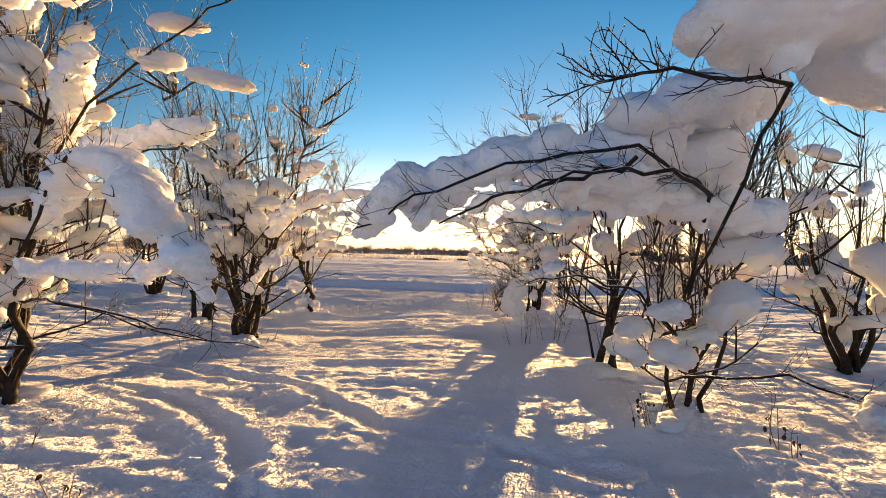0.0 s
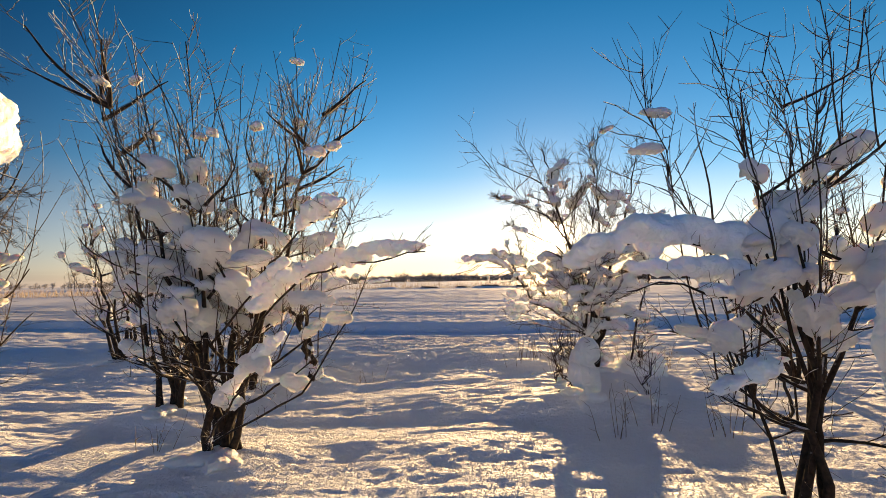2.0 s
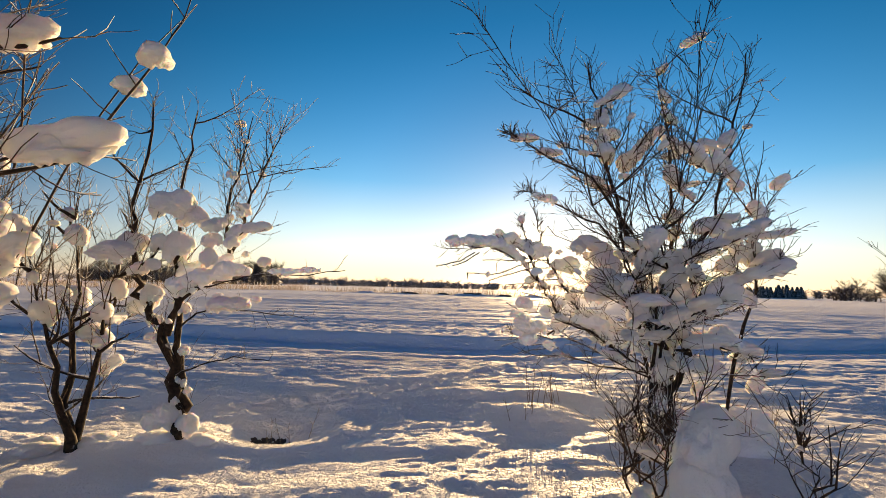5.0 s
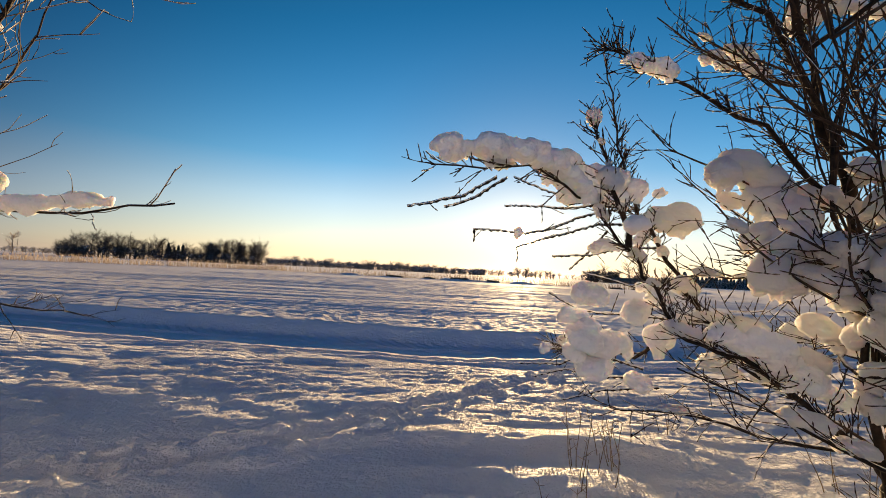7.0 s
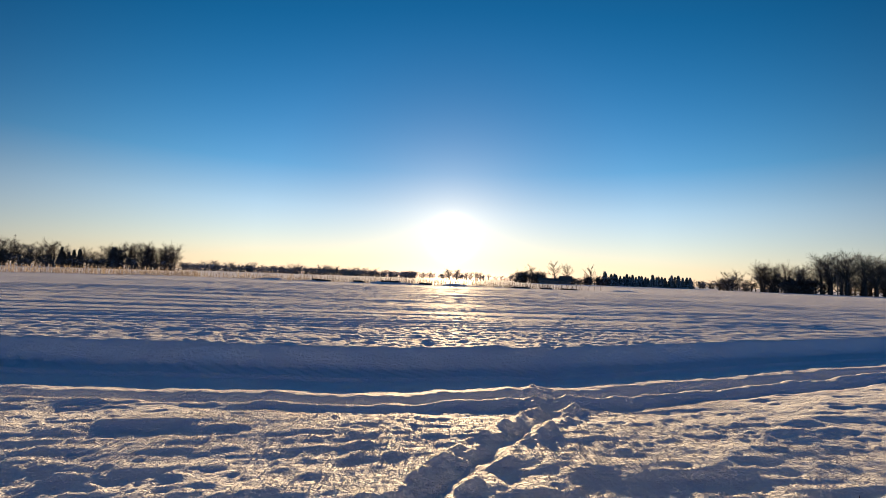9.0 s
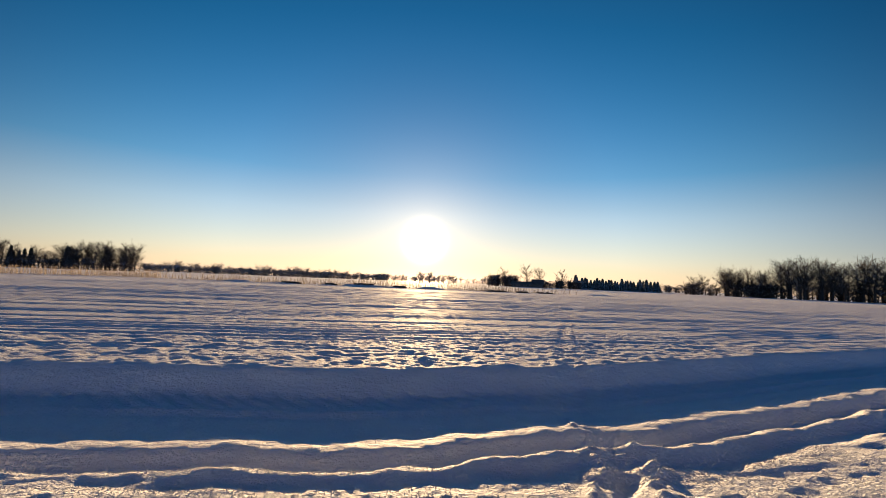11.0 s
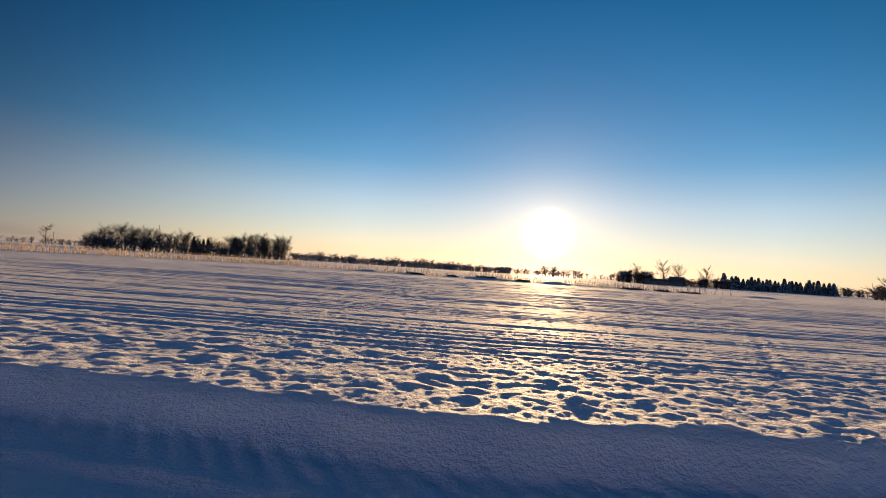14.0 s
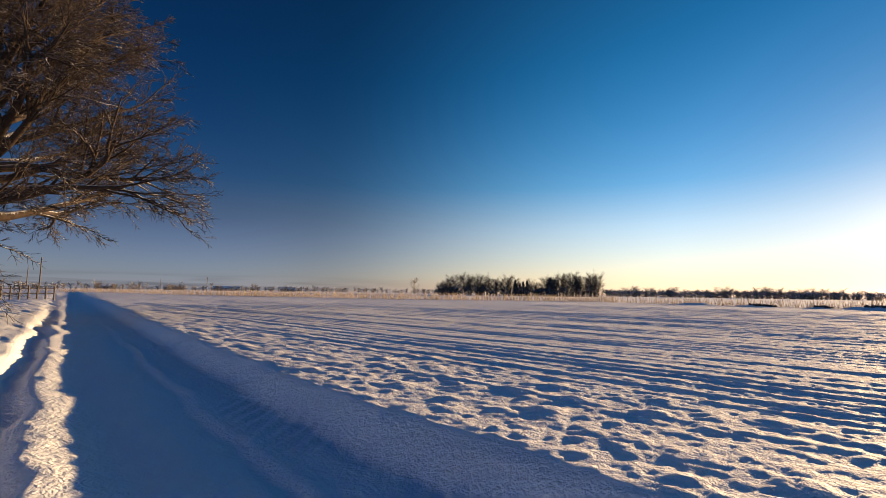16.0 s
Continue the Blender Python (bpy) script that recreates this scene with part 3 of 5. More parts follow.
def shrub(place, label, seed, height=3.2, stems=6, spread=0.9, thick=0.045, twigs=1.0, clumps=50, clump_size=1.0, low=0.25, high=0.72, arms=(), masses=(), tips=(), lean=(0, 0), fine=1.0, frost=1.0, loads=(), whips=5, sprouts=1, bow=0.9, boughs=0, knobby=False, skirt=0, swell=0.85, spurs=(), trunks=(), dabs=()):
    """A frosted, snow-laden shrub: stems, side branches and twigs, with clumps of snow lying on them.
    arms: lines of world points for single long branches. masses: (x, y, z, rx, ry, rz, yaw degrees) of single large clumps. tips: ends of chosen stems.
    trunks: (foot radius, line of world points) of single stems. dabs: (x, y, z, radius) of single small clumps."""
    rng = random.Random(seed)
    far = abs(place[0]) > 3.2 or place[0] < -5
    z0 = height_at(place[0], place[1]) - 0.05
    root = thing("snowy_shrub", (place[0], place[1], z0), label, "shrub", "shrubs beside the lane")
    base = root.location
    fine_twigs, hoar = Tubes(), Tubes()
    seats = []

    def rime(line, radius):
        """Hoar frost grown along the upper side of a twig."""
        lift = Vector((rng.gauss(0, 0.4), rng.gauss(0, 0.4), 1)) * radius * 0.8
        hoar.add([p + lift for p in line], [radius * rng.uniform(0.2, 0.8) for _ in line], 3)

    def whip(start, way, length, thick_end):
        """A straight young shoot with short side twigs, rimed towards its end."""
        w = bent(rng, start, way, length, 8, 0.055, 0.05)
        if place[1] < -12 and abs(base.x + w[-1].x - 0.1) < 0.8:
            return
        fine_twigs.add(w, taper(9, thick_end, 0.0022), 4)
        rime(w[5:], 0.0034)
        for _ in range(rng.randint(5, 9)):
            u = rng.uniform(1.5, 8)
            i = min(int(u), 7)
            p = w[i].lerp(w[i + 1], u - i)
            a = rng.uniform(0, 2 * math.pi)
            t = bent(rng, p, Vector((math.cos(a), math.sin(a), rng.uniform(0.5, 1.3))), rng.uniform(0.07, 0.30) * (1.15 - 0.08 * u) * fine, 3, 0.12, 0.05)
            fine_twigs.add(t, [0.003, 0.0026, 0.0022, 0.0016], 3)
            if rng.random() < 0.7:
                rime(t[1:], 0.0028)
        if rng.random() < 0.16:
            s = rng.uniform(0.035, 0.065) * clump_size
            clump(root, base + w[rng.randint(3, 6)], (s * 1.2, s, s * 0.95), rng.uniform(0, 6), 0, rng.randint(0, 99), False, True)

    def side_twigs(pts, count, length, radius, depth=0):
        for _ in range(count):
            u = rng.uniform(0.12, 1.0) * (len(pts) - 1)
            i = min(int(u), len(pts) - 2)
            p = pts[i].lerp(pts[i + 1], u - i)
            along = (pts[i + 1] - pts[i]).normalized()
            out = Vector((rng.gauss(0, 1), rng.gauss(0, 1), rng.gauss(0.25, 0.7)))
            way = (along * 0.8 + out.normalized() * 0.75).normalized()
            ln = length * rng.uniform(0.45, 1.25)
            if knobby:
                k = max(5, int(ln / 0.018))
                t = bent(rng, p, way, ln, k, 0.07, 0.01)
                r0 = rng.uniform(0.9, 1.2)
                fine_twigs.add(t, [r0 * (0.0018 if q % 2 else 0.004) * (1.0 - 0.4 * q / k) for q in range(k + 1)], 3)
                if rng.random() < 0.3:
                    rime(t[k // 2:], 0.0026)
                if depth:
                    side_twigs(t, 2, length * 0.5, radius, depth - 1)
                continue
            t = bent(rng, p, way, ln, 4, 0.16, 0.06)
            r0 = radius * rng.uniform(0.75, 1.25)
            fine_twigs.add(t, [r0 * (1.0 - 0.13 * k) for k in range(5)], 3)
            if p.z > 0.45 * height and rng.random() < 0.6 * frost:
                rime(t[1:], r0)
            if depth:
                side_twigs(t, 2, length * 0.45, radius * 0.8, depth - 1)

    def branch(pts, r0, r1, name="branch", sides=5, dense=1.0, reach=0.30, thin=0.003):
        t = Tubes()
        t.add(pts, taper(len(pts), r0, r1), sides)
        part(name, t.mesh(name, BARK if r0 > 0.009 else TWIG), root)
        length = sum((b - a).length for a, b in zip(pts, pts[1:]))
        side_twigs(pts, max(2, int(8 * length * twigs * dense)), reach * fine, thin, 1)

    n_stems = max(stems, len(tips))
    for s in range(n_stems):
        if s < len(tips):
            end = Vector(tips[s]) - base
        else:
            a = 2 * math.pi * (s + rng.uniform(-0.3, 0.3)) / n_stems
            rad = spread * rng.uniform(0.35, 1.0)
            end = Vector((math.cos(a) * rad + lean[0], math.sin(a) * rad + lean[1], height * rng.uniform(0.78, 1.05)))
        foot = Vector((rng.uniform(-0.12, 0.12), rng.uniform(-0.12, 0.12), -0.05))
        n = 12
        pts = []
        for i in range(n):
            u = i / (n - 1)
            p = foot.lerp(end, u)
            out = u ** bow
            p.x, p.y = foot.x + (end.x - foot.x) * out + rng.gauss(0, 0.028), foot.y + (end.y - foot.y) * out + rng.gauss(0, 0.028)
            pts.append(p)
        r0 = thick * rng.uniform(0.6, 1.05) * (0.5 if tips and s == 0 else 1)
        t = Tubes()
        t.add(pts, [max(r0 * (1 - i / (n - 1)) ** 1.6, 0.0035) * (1.25 if i == 0 else 1) for i in range(n)], 7)
        part("stem", t.mesh("stem", BARK), root)
        side_twigs(pts[5:], int(24 * twigs), 0.44 * fine, 0.0032, 1)
        side_twigs(pts[:6], int(7 * twigs), 0.32 * fine, 0.003, 0)
        for _ in range(boughs or int(5 + 3 * twigs)):
            i = rng.randint(2, n - 3)
            a = rng.uniform(0, 2 * math.pi)
            u = i / (n - 1)
            ln = (0.45 + 0.55 * rng.random()) * (1.1 - 0.5 * u) * height / 3.2
            way = Vector((math.cos(a), math.sin(a), rng.uniform(0.0, 0.5) + 0.5 * u))
            b = bent(rng, pts[i], way, ln, 7, 0.10, 0.05)
            if place[1] < -12 and abs(base.x + b[-1].x - 0.1) < 0.95:
                continue
            branch(b, max(r0 * 0.42, 0.007 if knobby else 0.009), 0.0035 if knobby else 0.005)
            seats.append(b)
            for _ in range(sprouts):
                k = rng.randint(2, 7)
                grown = height * rng.uniform(0.72, 1.06) - b[k].z
                if grown > 0.35:
                    outward = Vector((b[k].x, b[k].y, 0)) * 0.12
                    whip(b[k], outward + Vector((rng.gauss(0, 0.16), rng.gauss(0, 0.16), 1)), min(grown, rng.uniform(0.6, 1.5) * height / 3.2), rng.uniform(0.0045, 0.0075))
        seats.append(pts[2:9])
        for _ in range(whips):
            i = rng.randint(3, n - 3)
            way = Vector((pts[i].x - foot.x, pts[i].y - foot.y, 0)) * 0.2 + Vector((rng.gauss(0, 0.18), rng.gauss(0, 0.18), 1))
            whip(pts[i], way, max(0.3, min(height * rng.uniform(0.8, 1.08) - pts[i].z, rng.uniform(0.6, 1.4) * height / 3.2)), rng.uniform(0.005, 0.0085))
    for r0, line in trunks:
        pts = [Vector(p) - base for p in line]
        pts = [a.lerp(b, k / 4) + Vector((rng.gauss(0, 0.35 * r0), rng.gauss(0, 0.35 * r0), 0)) for a, b in zip(pts, pts[1:]) for k in range(4)] + [pts[-1]]
        n = len(pts)
        t = Tubes()
        t.add(pts, [max(r0 * (1 - 0.9 * i / n) * rng.uniform(0.84, 1.2), 0.0035) * (1.35 if i == 0 and r0 > 0.03 else 1) for i in range(n)], 9)
        part("stem", t.mesh("stem", BARK), root)
        side_twigs(pts[n // 3:], int(20 * twigs), 0.4 * fine, 0.003, 1)
        side_twigs(pts[:n // 2], int(9 * twigs), 0.34 * fine, 0.0028, 1)
        seats.append(pts[1:])
        for _ in range(boughs or 5):
            i = rng.randint(n // 4, n - 2)
            a = rng.uniform(0, 2 * math.pi)
            b = bent(rng, pts[i], Vector((math.cos(a), math.sin(a), rng.uniform(0.0, 0.9))), rng.uniform(0.3, 0.75), 7, 0.13, 0.05)
            branch(b, max(r0 * 0.2, 0.0065), 0.003)
            seats.append(b)
        for _ in range(whips):
            i = rng.randint(n // 2, n - 2)
            whip(pts[i], Vector((rng.gauss(0, 0.3), rng.gauss(0, 0.3), 1)), max(0.3, min(height * rng.uniform(0.8, 1.08) - pts[i].z, rng.uniform(0.5, 1.2))), rng.uniform(0.0045, 0.0075))
        for _ in range(int(r0 * 220)):
            i = rng.randint(0, n // 2)
            a, w = rng.uniform(0, 6.28), rng.uniform(0.4, 0.75) * r0
            clump(root, base + pts[i].lerp(pts[i + 1], rng.random()) + Vector((math.cos(a), math.sin(a), 0)) * r0 * 0.7, (w * 1.1, w * 0.9, w * rng.uniform(1.4, 3.0)), a, 0, rng.randint(0, 99))
    for _ in range(skirt):
        a = rng.uniform(0, 2 * math.pi)
        p = Vector((math.cos(a) * 0.1, math.sin(a) * 0.1, rng.uniform(0.5, 1.1)))
        b = bent(rng, p, Vector((math.cos(a), math.sin(a), rng.uniform(0.15, 0.6))), rng.uniform(0.6, 1.15), 8, 0.2, -0.04)
        branch(b, 0.0075, 0.003, dense=1.6)
        seats.extend((b, b))
    for arm in arms:
        pts = [Vector(p) - base for p in arm]
        smooth = []
        for a, b in zip(pts, pts[1:]):
            for k in range(4):
                smooth.append(a.lerp(b, k / 4) + Vector((rng.gauss(0, 0.008), rng.gauss(0, 0.008), rng.gauss(0, 0.008))))
        smooth.append(pts[-1])
        branch(smooth, 0.014 if knobby else 0.010, 0.0032, sides=6, dense=4.0 if knobby else 1.6, reach=0.16 if knobby else 0.15, thin=0.0021)
        if knobby:
            seats.extend((smooth, smooth))
    for line in spurs:
        pts = [Vector(p) - base for p in line]
        fine_line = []
        for a, b in zip(pts, pts[1:]):
            n = max(2, int((b - a).length / 0.011))
            fine_line += [a.lerp(b, k / n) + Vector((rng.gauss(0, 0.0015), rng.gauss(0, 0.0015), rng.gauss(0, 0.0015))) for k in range(n)]
        fine_line.append(pts[-1])
        n = len(fine_line)
        t = Tubes()
        t.add(fine_line, [(0.0068 if k % 3 == 1 else 0.003) * (0.55 + 0.75 * k / n) * rng.uniform(0.85, 1.15) for k in range(n)], 6)
        part("branch", t.mesh("branch", BARK), root, "knobbly frosted twig")
        for _ in range(3):
            rime(fine_line, 0.0055)
        side_twigs(fine_line[:int(n * 0.7)], max(1, n // 16), 0.09, 0.003, 0)
    for k in range(clumps):
        line = rng.choice(seats)
        i = rng.randint(0, len(line) - 2)
        p = line[i].lerp(line[i + 1], rng.random())
        if not low * height < p.z < high * height * rng.uniform(0.85, 1.25):
            continue
        if place[1] < -12 and abs(base.x + p.x - 0.1) < 1.2:
            continue
        if place[1] < -15.2 and place[0] < 0 and base.x + p.x > -1.65 and base.y + p.y > -15.85:
            continue
        if knobby and (0.95 < base.x + p.x < 1.95 and 1.75 < base.z + p.z < 2.3 or base.x + p.x < 0.95 and base.z + p.z > 1.85 and k % 4):
            continue
        d = line[i + 1] - line[i]
        s = clump_size * rng.choice((0.6, 0.75, 0.9, 1.0, 1.25, 1.5)) * (1.15 - 0.5 * p.z / height) * (0.5 if knobby and base.x + p.x < 1.25 else 1.0)
        steep = abs(d.normalized().z)
        radii = Vector((0.15 - 0.06 * steep, 0.085, 0.07 + 0.03 * steep)) * s
        clump(root, base + p + Vector((0, 0, radii.z * 0.55)), radii * rng.uniform(0.85, 1.15), math.atan2(d.y, d.x), math.atan2(d.z, math.hypot(d.x, d.y)) * 0.6, rng.randint(0, 99), False, far)
    for j, (x, y, z, rx, ry, rz, yaw) in enumerate(masses):
        clump(root, (x, y, z), (rx * 0.86, ry * 0.86, rz * 0.86), radians(yaw), 0, seed + j, True)
    for x, y, z, r in dabs:
        clump(root, (x, y, z), (r * 0.9, r * rng.uniform(0.75, 0.95), r * rng.uniform(0.9, 1.2)), rng.uniform(-0.5, 0.5), rng.uniform(-0.3, 0.3), rng.randint(0, 99), r > 0.085)
    for j, line in enumerate(loads):
        snow_load(root, line, seed * 10 + j, 0.009 if place[1] < -15 else 0.008 if knobby else 0.012, swell)
    for k in range(5):
        a = rng.uniform(0, 6.28)
        r = rng.uniform(0.1, 0.3)
        s = rng.uniform(0.06, 0.13)
        x, y = base.x + math.cos(a) * r, base.y + math.sin(a) * r
        clump(root, (x, y, height_at(x, y) + 0.1 * s), (s * 1.3, s, s * 0.6), a, 0, rng.randint(0, 99))
    part("twig_mass", fine_twigs.mesh("twig_mass", TWIG), root, "thin dark twigs with snow on top")["kind"] = "stuff"
    if hoar.runs:
        part("hoar_frost", hoar.mesh("hoar_frost", HOAR), root, "white hoar frost along the twigs")["kind"] = "stuff"
    return root


# the shrub by the start, with one bough reaching over the way
shrub((-2.3, -15.45), "leaning shrub bowed under thick snow, bare dark stems", 3, 2.7, 6, 0.8, 0.038, 1.3, 90, 0.95, 0.25, 1.1, lean=(0.1, -0.35),
      arms=[[(-2.2, -15.5, 0.9), (-1.5, -16.0, 1.45), (-0.8, -16.6, 1.5), (-0.3, -16.95, 1.25), (-0.1, -16.9, 0.97)],
            [(-2.2, -15.5, 1.0), (-1.6, -15.7, 1.6), (-1.0, -15.75, 1.7), (-0.58, -16.2, 1.66)],
            [(-2.2, -15.5, 0.8), (-1.5, -15.9, 0.85), (-0.9, -15.95, 0.72), (-0.51, -15.74, 0.62)], [(-1.5, -15.9, 0.85), (-1.0, -16.0, 0.78), (-0.6, -16.08, 0.72)],
            [(-2.2, -15.5, 1.2), (-1.6, -15.9, 1.95), (-1.1, -16.2, 2.0)],
            [(-2.2, -15.5, 1.2), (-1.4, -15.9, 1.9), (-0.8, -16.1, 2.15), (-0.4, -16.2, 2.3)],
            [(-2.2, -15.5, 1.3), (-1.3, -16.5, 1.75), (-0.6, -17.1, 1.78), (-0.28, -17.2, 1.7)],
            [(-2.2, -15.5, 0.8), (-1.7, -15.9, 1.0), (-1.3, -16.0, 1.0), (-0.85, -16.07, 0.98)]],
      loads=[[(-0.55, -16.85, 1.42, 0.048), (-0.4, -16.92, 1.37, 0.068), (-0.25, -16.97, 1.25, 0.096), (-0.17, -16.95, 1.12, 0.072), (-0.11, -16.92, 1.0, 0.036)],
             [(-1.5, -15.8, 1.66, 0.072), (-1.0, -15.77, 1.76, 0.096), (-0.78, -15.95, 1.72, 0.080), (-0.58, -16.2, 1.68, 0.056)],
             [(-1.9, -15.6, 1.3, 0.080), (-1.4, -16.0, 1.44, 0.096), (-1.0, -16.4, 1.48, 0.072)],
             [(-1.9, -15.5, 1.75, 0.080), (-1.5, -15.9, 1.98, 0.096), (-1.15, -16.2, 2.02, 0.056)],
             [(-1.7, -15.9, 1.02, 0.064), (-1.3, -16.0, 1.02, 0.072), (-0.95, -16.05, 1.02, 0.064), (-0.82, -16.08, 1.04, 0.040)],
             [(-0.62, -17.1, 1.8, 0.08), (-0.32, -17.2, 1.74, 0.075)],
             [(-2.2, -15.6, 2.2, 0.064), (-1.9, -15.8, 2.35, 0.088), (-1.6, -16.0, 2.35, 0.056)]],
      masses=[(-0.42, -16.2, 2.3, 0.1, 0.07, 0.055, 20), (-0.75, -16.1, 2.2, 0.13, 0.08, 0.06, 20), (-0.95, -16.0, 2.05, 0.13, 0.09, 0.07, 0), (-0.62, -16.05, 1.95, 0.14, 0.07, 0.06, 30), (-1.35, -15.5, 2.3, 0.14, 0.09, 0.07, 30), (-1.75, -15.3, 1.5, 0.16, 0.1, 0.08, 0), (-1.9, -16.0, 0.75, 0.14, 0.1, 0.09, 0)])
# the twin-stemmed shrub on the other side and its long snow-heaped bough
shrub((2.06, -15.06), "shrub with a long bough under a heavy snow load", 5, 2.0, 4, 0.6, 0.028, 1.2, 34, 1.0, 0.2, 0.6, swell=0.95,
      arms=[[(2.0, -15.1, 0.9), (1.7, -16.0, 1.45), (1.2, -16.5, 1.55), (0.75, -16.46, 1.49), (0.4, -16.45, 1.36), (0.17, -16.42, 1.24)],
            [(2.0, -15.1, 0.9), (1.75, -16.2, 1.5), (1.45, -16.9, 1.62), (1.1, -17.05, 1.6), (0.9, -17.1, 1.55)],
            [(1.2, -16.5, 1.5), (0.95, -16.5, 1.42), (0.7, -16.5, 1.36), (0.5, -16.5, 1.26)],
            [(1.7, -16.0, 1.45), (1.3, -16.55, 1.46), (0.95, -16.6, 1.43), (0.75, -16.6, 1.36)],
            [(2.0, -15.1, 0.6), (1.6, -15.4, 0.95), (1.2, -15.6, 1.05), (0.9, -15.7, 1.0)],
            [(2.0, -15.1, 0.4), (2.2, -15.8, 0.6), (2.3, -16.4, 0.55)]],
      loads=[[(0.19, -16.35, 1.22, 0.06), (0.22, -16.36, 1.29, 0.10), (0.27, -16.37, 1.34, 0.11), (0.38, -16.3, 1.40, 0.11), (0.6, -16.22, 1.47, 0.14), (0.85, -16.2, 1.52, 0.14), (1.15, -16.2, 1.57, 0.15), (1.5, -16.1, 1.58, 0.16), (1.75, -15.9, 1.53, 0.16)],
             [(0.40, -16.3, 1.27, 0.05), (0.44, -16.3, 1.33, 0.07), (0.48, -16.3, 1.40, 0.07)], [(0.85, -16.33, 1.46, 0.08), (1.05, -16.33, 1.44, 0.11), (1.3, -16.35, 1.46, 0.13)],
             [(1.27, -17.0, 1.70, 0.10), (1.42, -17.0, 1.78, 0.22), (1.65, -16.95, 1.76, 0.28), (1.95, -16.8, 1.66, 0.26)],
             [(1.05, -16.1, 1.40, 0.08), (1.4, -16.0, 1.42, 0.12), (1.8, -15.8, 1.40, 0.13), (2.2, -15.6, 1.35, 0.11)],
             [(1.25, -16.3, 1.68, 0.12), (1.6, -16.2, 1.8, 0.15), (1.95, -16.1, 1.84, 0.15)]],
      masses=[(1.55, -15.35, 0.72, 0.12, 0.1, 0.1, 0), (1.85, -15.25, 0.55, 0.13, 0.11, 0.11, 0), (2.3, -16.2, 0.55, 0.16, 0.12, 0.1, 0), (1.72, -15.5, 0.85, 0.1, 0.08, 0.08, 0)])
shrub((1.85, -13.85), "tall frosted shrub with a snow-covered horizontal bough", 8, 3.1, 5, 1.0, 0.036, 0.9, 110, 0.95, 0.3, 0.62, whips=3, boughs=6, bow=1.25,
      tips=[(1.0, -13.9, 2.7), (1.55, -13.7, 3.0), (2.0, -13.5, 3.1), (2.5, -13.3, 3.1), (2.9, -13.7, 2.7)],
      arms=[[(2.0, -13.5, 1.2), (1.6, -13.8, 1.6), (1.1, -13.9, 1.68), (0.75, -13.85, 1.64), (0.56, -13.8, 1.54)],
            [(2.0, -13.5, 0.5), (1.6, -14.1, 0.9), (1.3, -14.45, 1.05), (1.0, -14.5, 0.95)],
            [(2.0, -13.5, 1.0), (1.4, -14.0, 1.35), (1.0, -14.1, 1.45), (0.8, -14.15, 1.4)]],
      loads=[[(0.6, -13.8, 1.56, 0.07), (0.72, -13.85, 1.64, 0.11), (0.9, -13.9, 1.70, 0.12), (1.15, -13.88, 1.73, 0.14), (1.5, -13.82, 1.7, 0.15), (1.9, -13.6, 1.62, 0.13)],
             [(1.25, -14.05, 1.40, 0.05), (1.45, -14.0, 1.36, 0.08)], [(0.95, -13.9, 1.52, 0.06), (1.2, -13.9, 1.50, 0.09), (1.5, -13.85, 1.48, 0.10)],
             [(1.05, -14.5, 0.99, 0.04), (1.3, -14.45, 1.06, 0.06)]],
      masses=[(1.12, -13.82, 2.45, 0.085, 0.05, 0.035, 10), (1.06, -13.82, 2.23, 0.11, 0.06, 0.042, 5), (2.0, -13.6, 1.9, 0.2, 0.14, 0.1, 0)])
# shrubs on the sunlit side of the way
shrub((-2.1, -12.65), "broad frosted shrub loaded with snow clumps", 11, 3.5, 8, 1.45, 0.05, 1.1, 360, 0.9, 0.3, 0.56, swell=0.75, sprouts=2, bow=1.1,
      arms=[[(-2.1, -12.9, 0.7), (-1.5, -13.4, 1.2), (-1.0, -13.9, 1.5), (-0.6, -14.2, 1.58), (-0.22, -14.35, 1.62)],
            [(-2.1, -12.9, 1.0), (-1.3, -13.6, 1.6), (-0.9, -14.1, 1.8), (-0.62, -14.38, 1.84)],
            [(-2.1, -12.9, 0.2), (-1.2, -13.3, 0.7), (-0.9, -13.2, 1.2), (-0.75, -13.1, 1.6)],
            [(-2.1, -12.9, 0.2), (-1.7, -13.6, 0.5), (-1.3, -14.0, 0.9), (-1.0, -14.2, 1.25)]],
      loads=[[(-0.24, -14.35, 1.645, 0.045), (-0.45, -14.25, 1.64, 0.075), (-0.75, -14.1, 1.6, 0.08), (-1.1, -13.8, 1.52, 0.085), (-1.5, -13.45, 1.28, 0.085)],
             [(-0.65, -14.37, 1.87, 0.055), (-0.82, -14.2, 1.85, 0.075), (-0.95, -14.05, 1.79, 0.05)], [(-1.1, -13.9, 1.6, 0.05), (-1.3, -13.65, 1.52, 0.07), (-1.5, -13.5, 1.4, 0.05)], [(-1.0, -14.2, 1.2, 0.04), (-1.2, -14.05, 1.05, 0.07), (-1.45, -13.85, 0.85, 0.06)],
             ],
      masses=[(-0.95, -13.2, 1.2, 0.1, 0.08, 0.08, 0), (-1.2, -14.05, 1.05, 0.12, 0.09, 0.08, 140), (-1.5, -13.75, 0.75, 0.12, 0.1, 0.09, 140), (-1.3, -13.25, 0.75, 0.1, 0.08, 0.08, 0), (-0.76, -14.03, 2.25, 0.05, 0.04, 0.045, 0), (-1.08, -13.42, 2.4, 0.06, 0.05, 0.05, 0), (-1.7, -13.2, 1.65, 0.2, 0.13, 0.09, 0), (-0.9, -14.1, 1.38, 0.12, 0.08, 0.06, 140)])
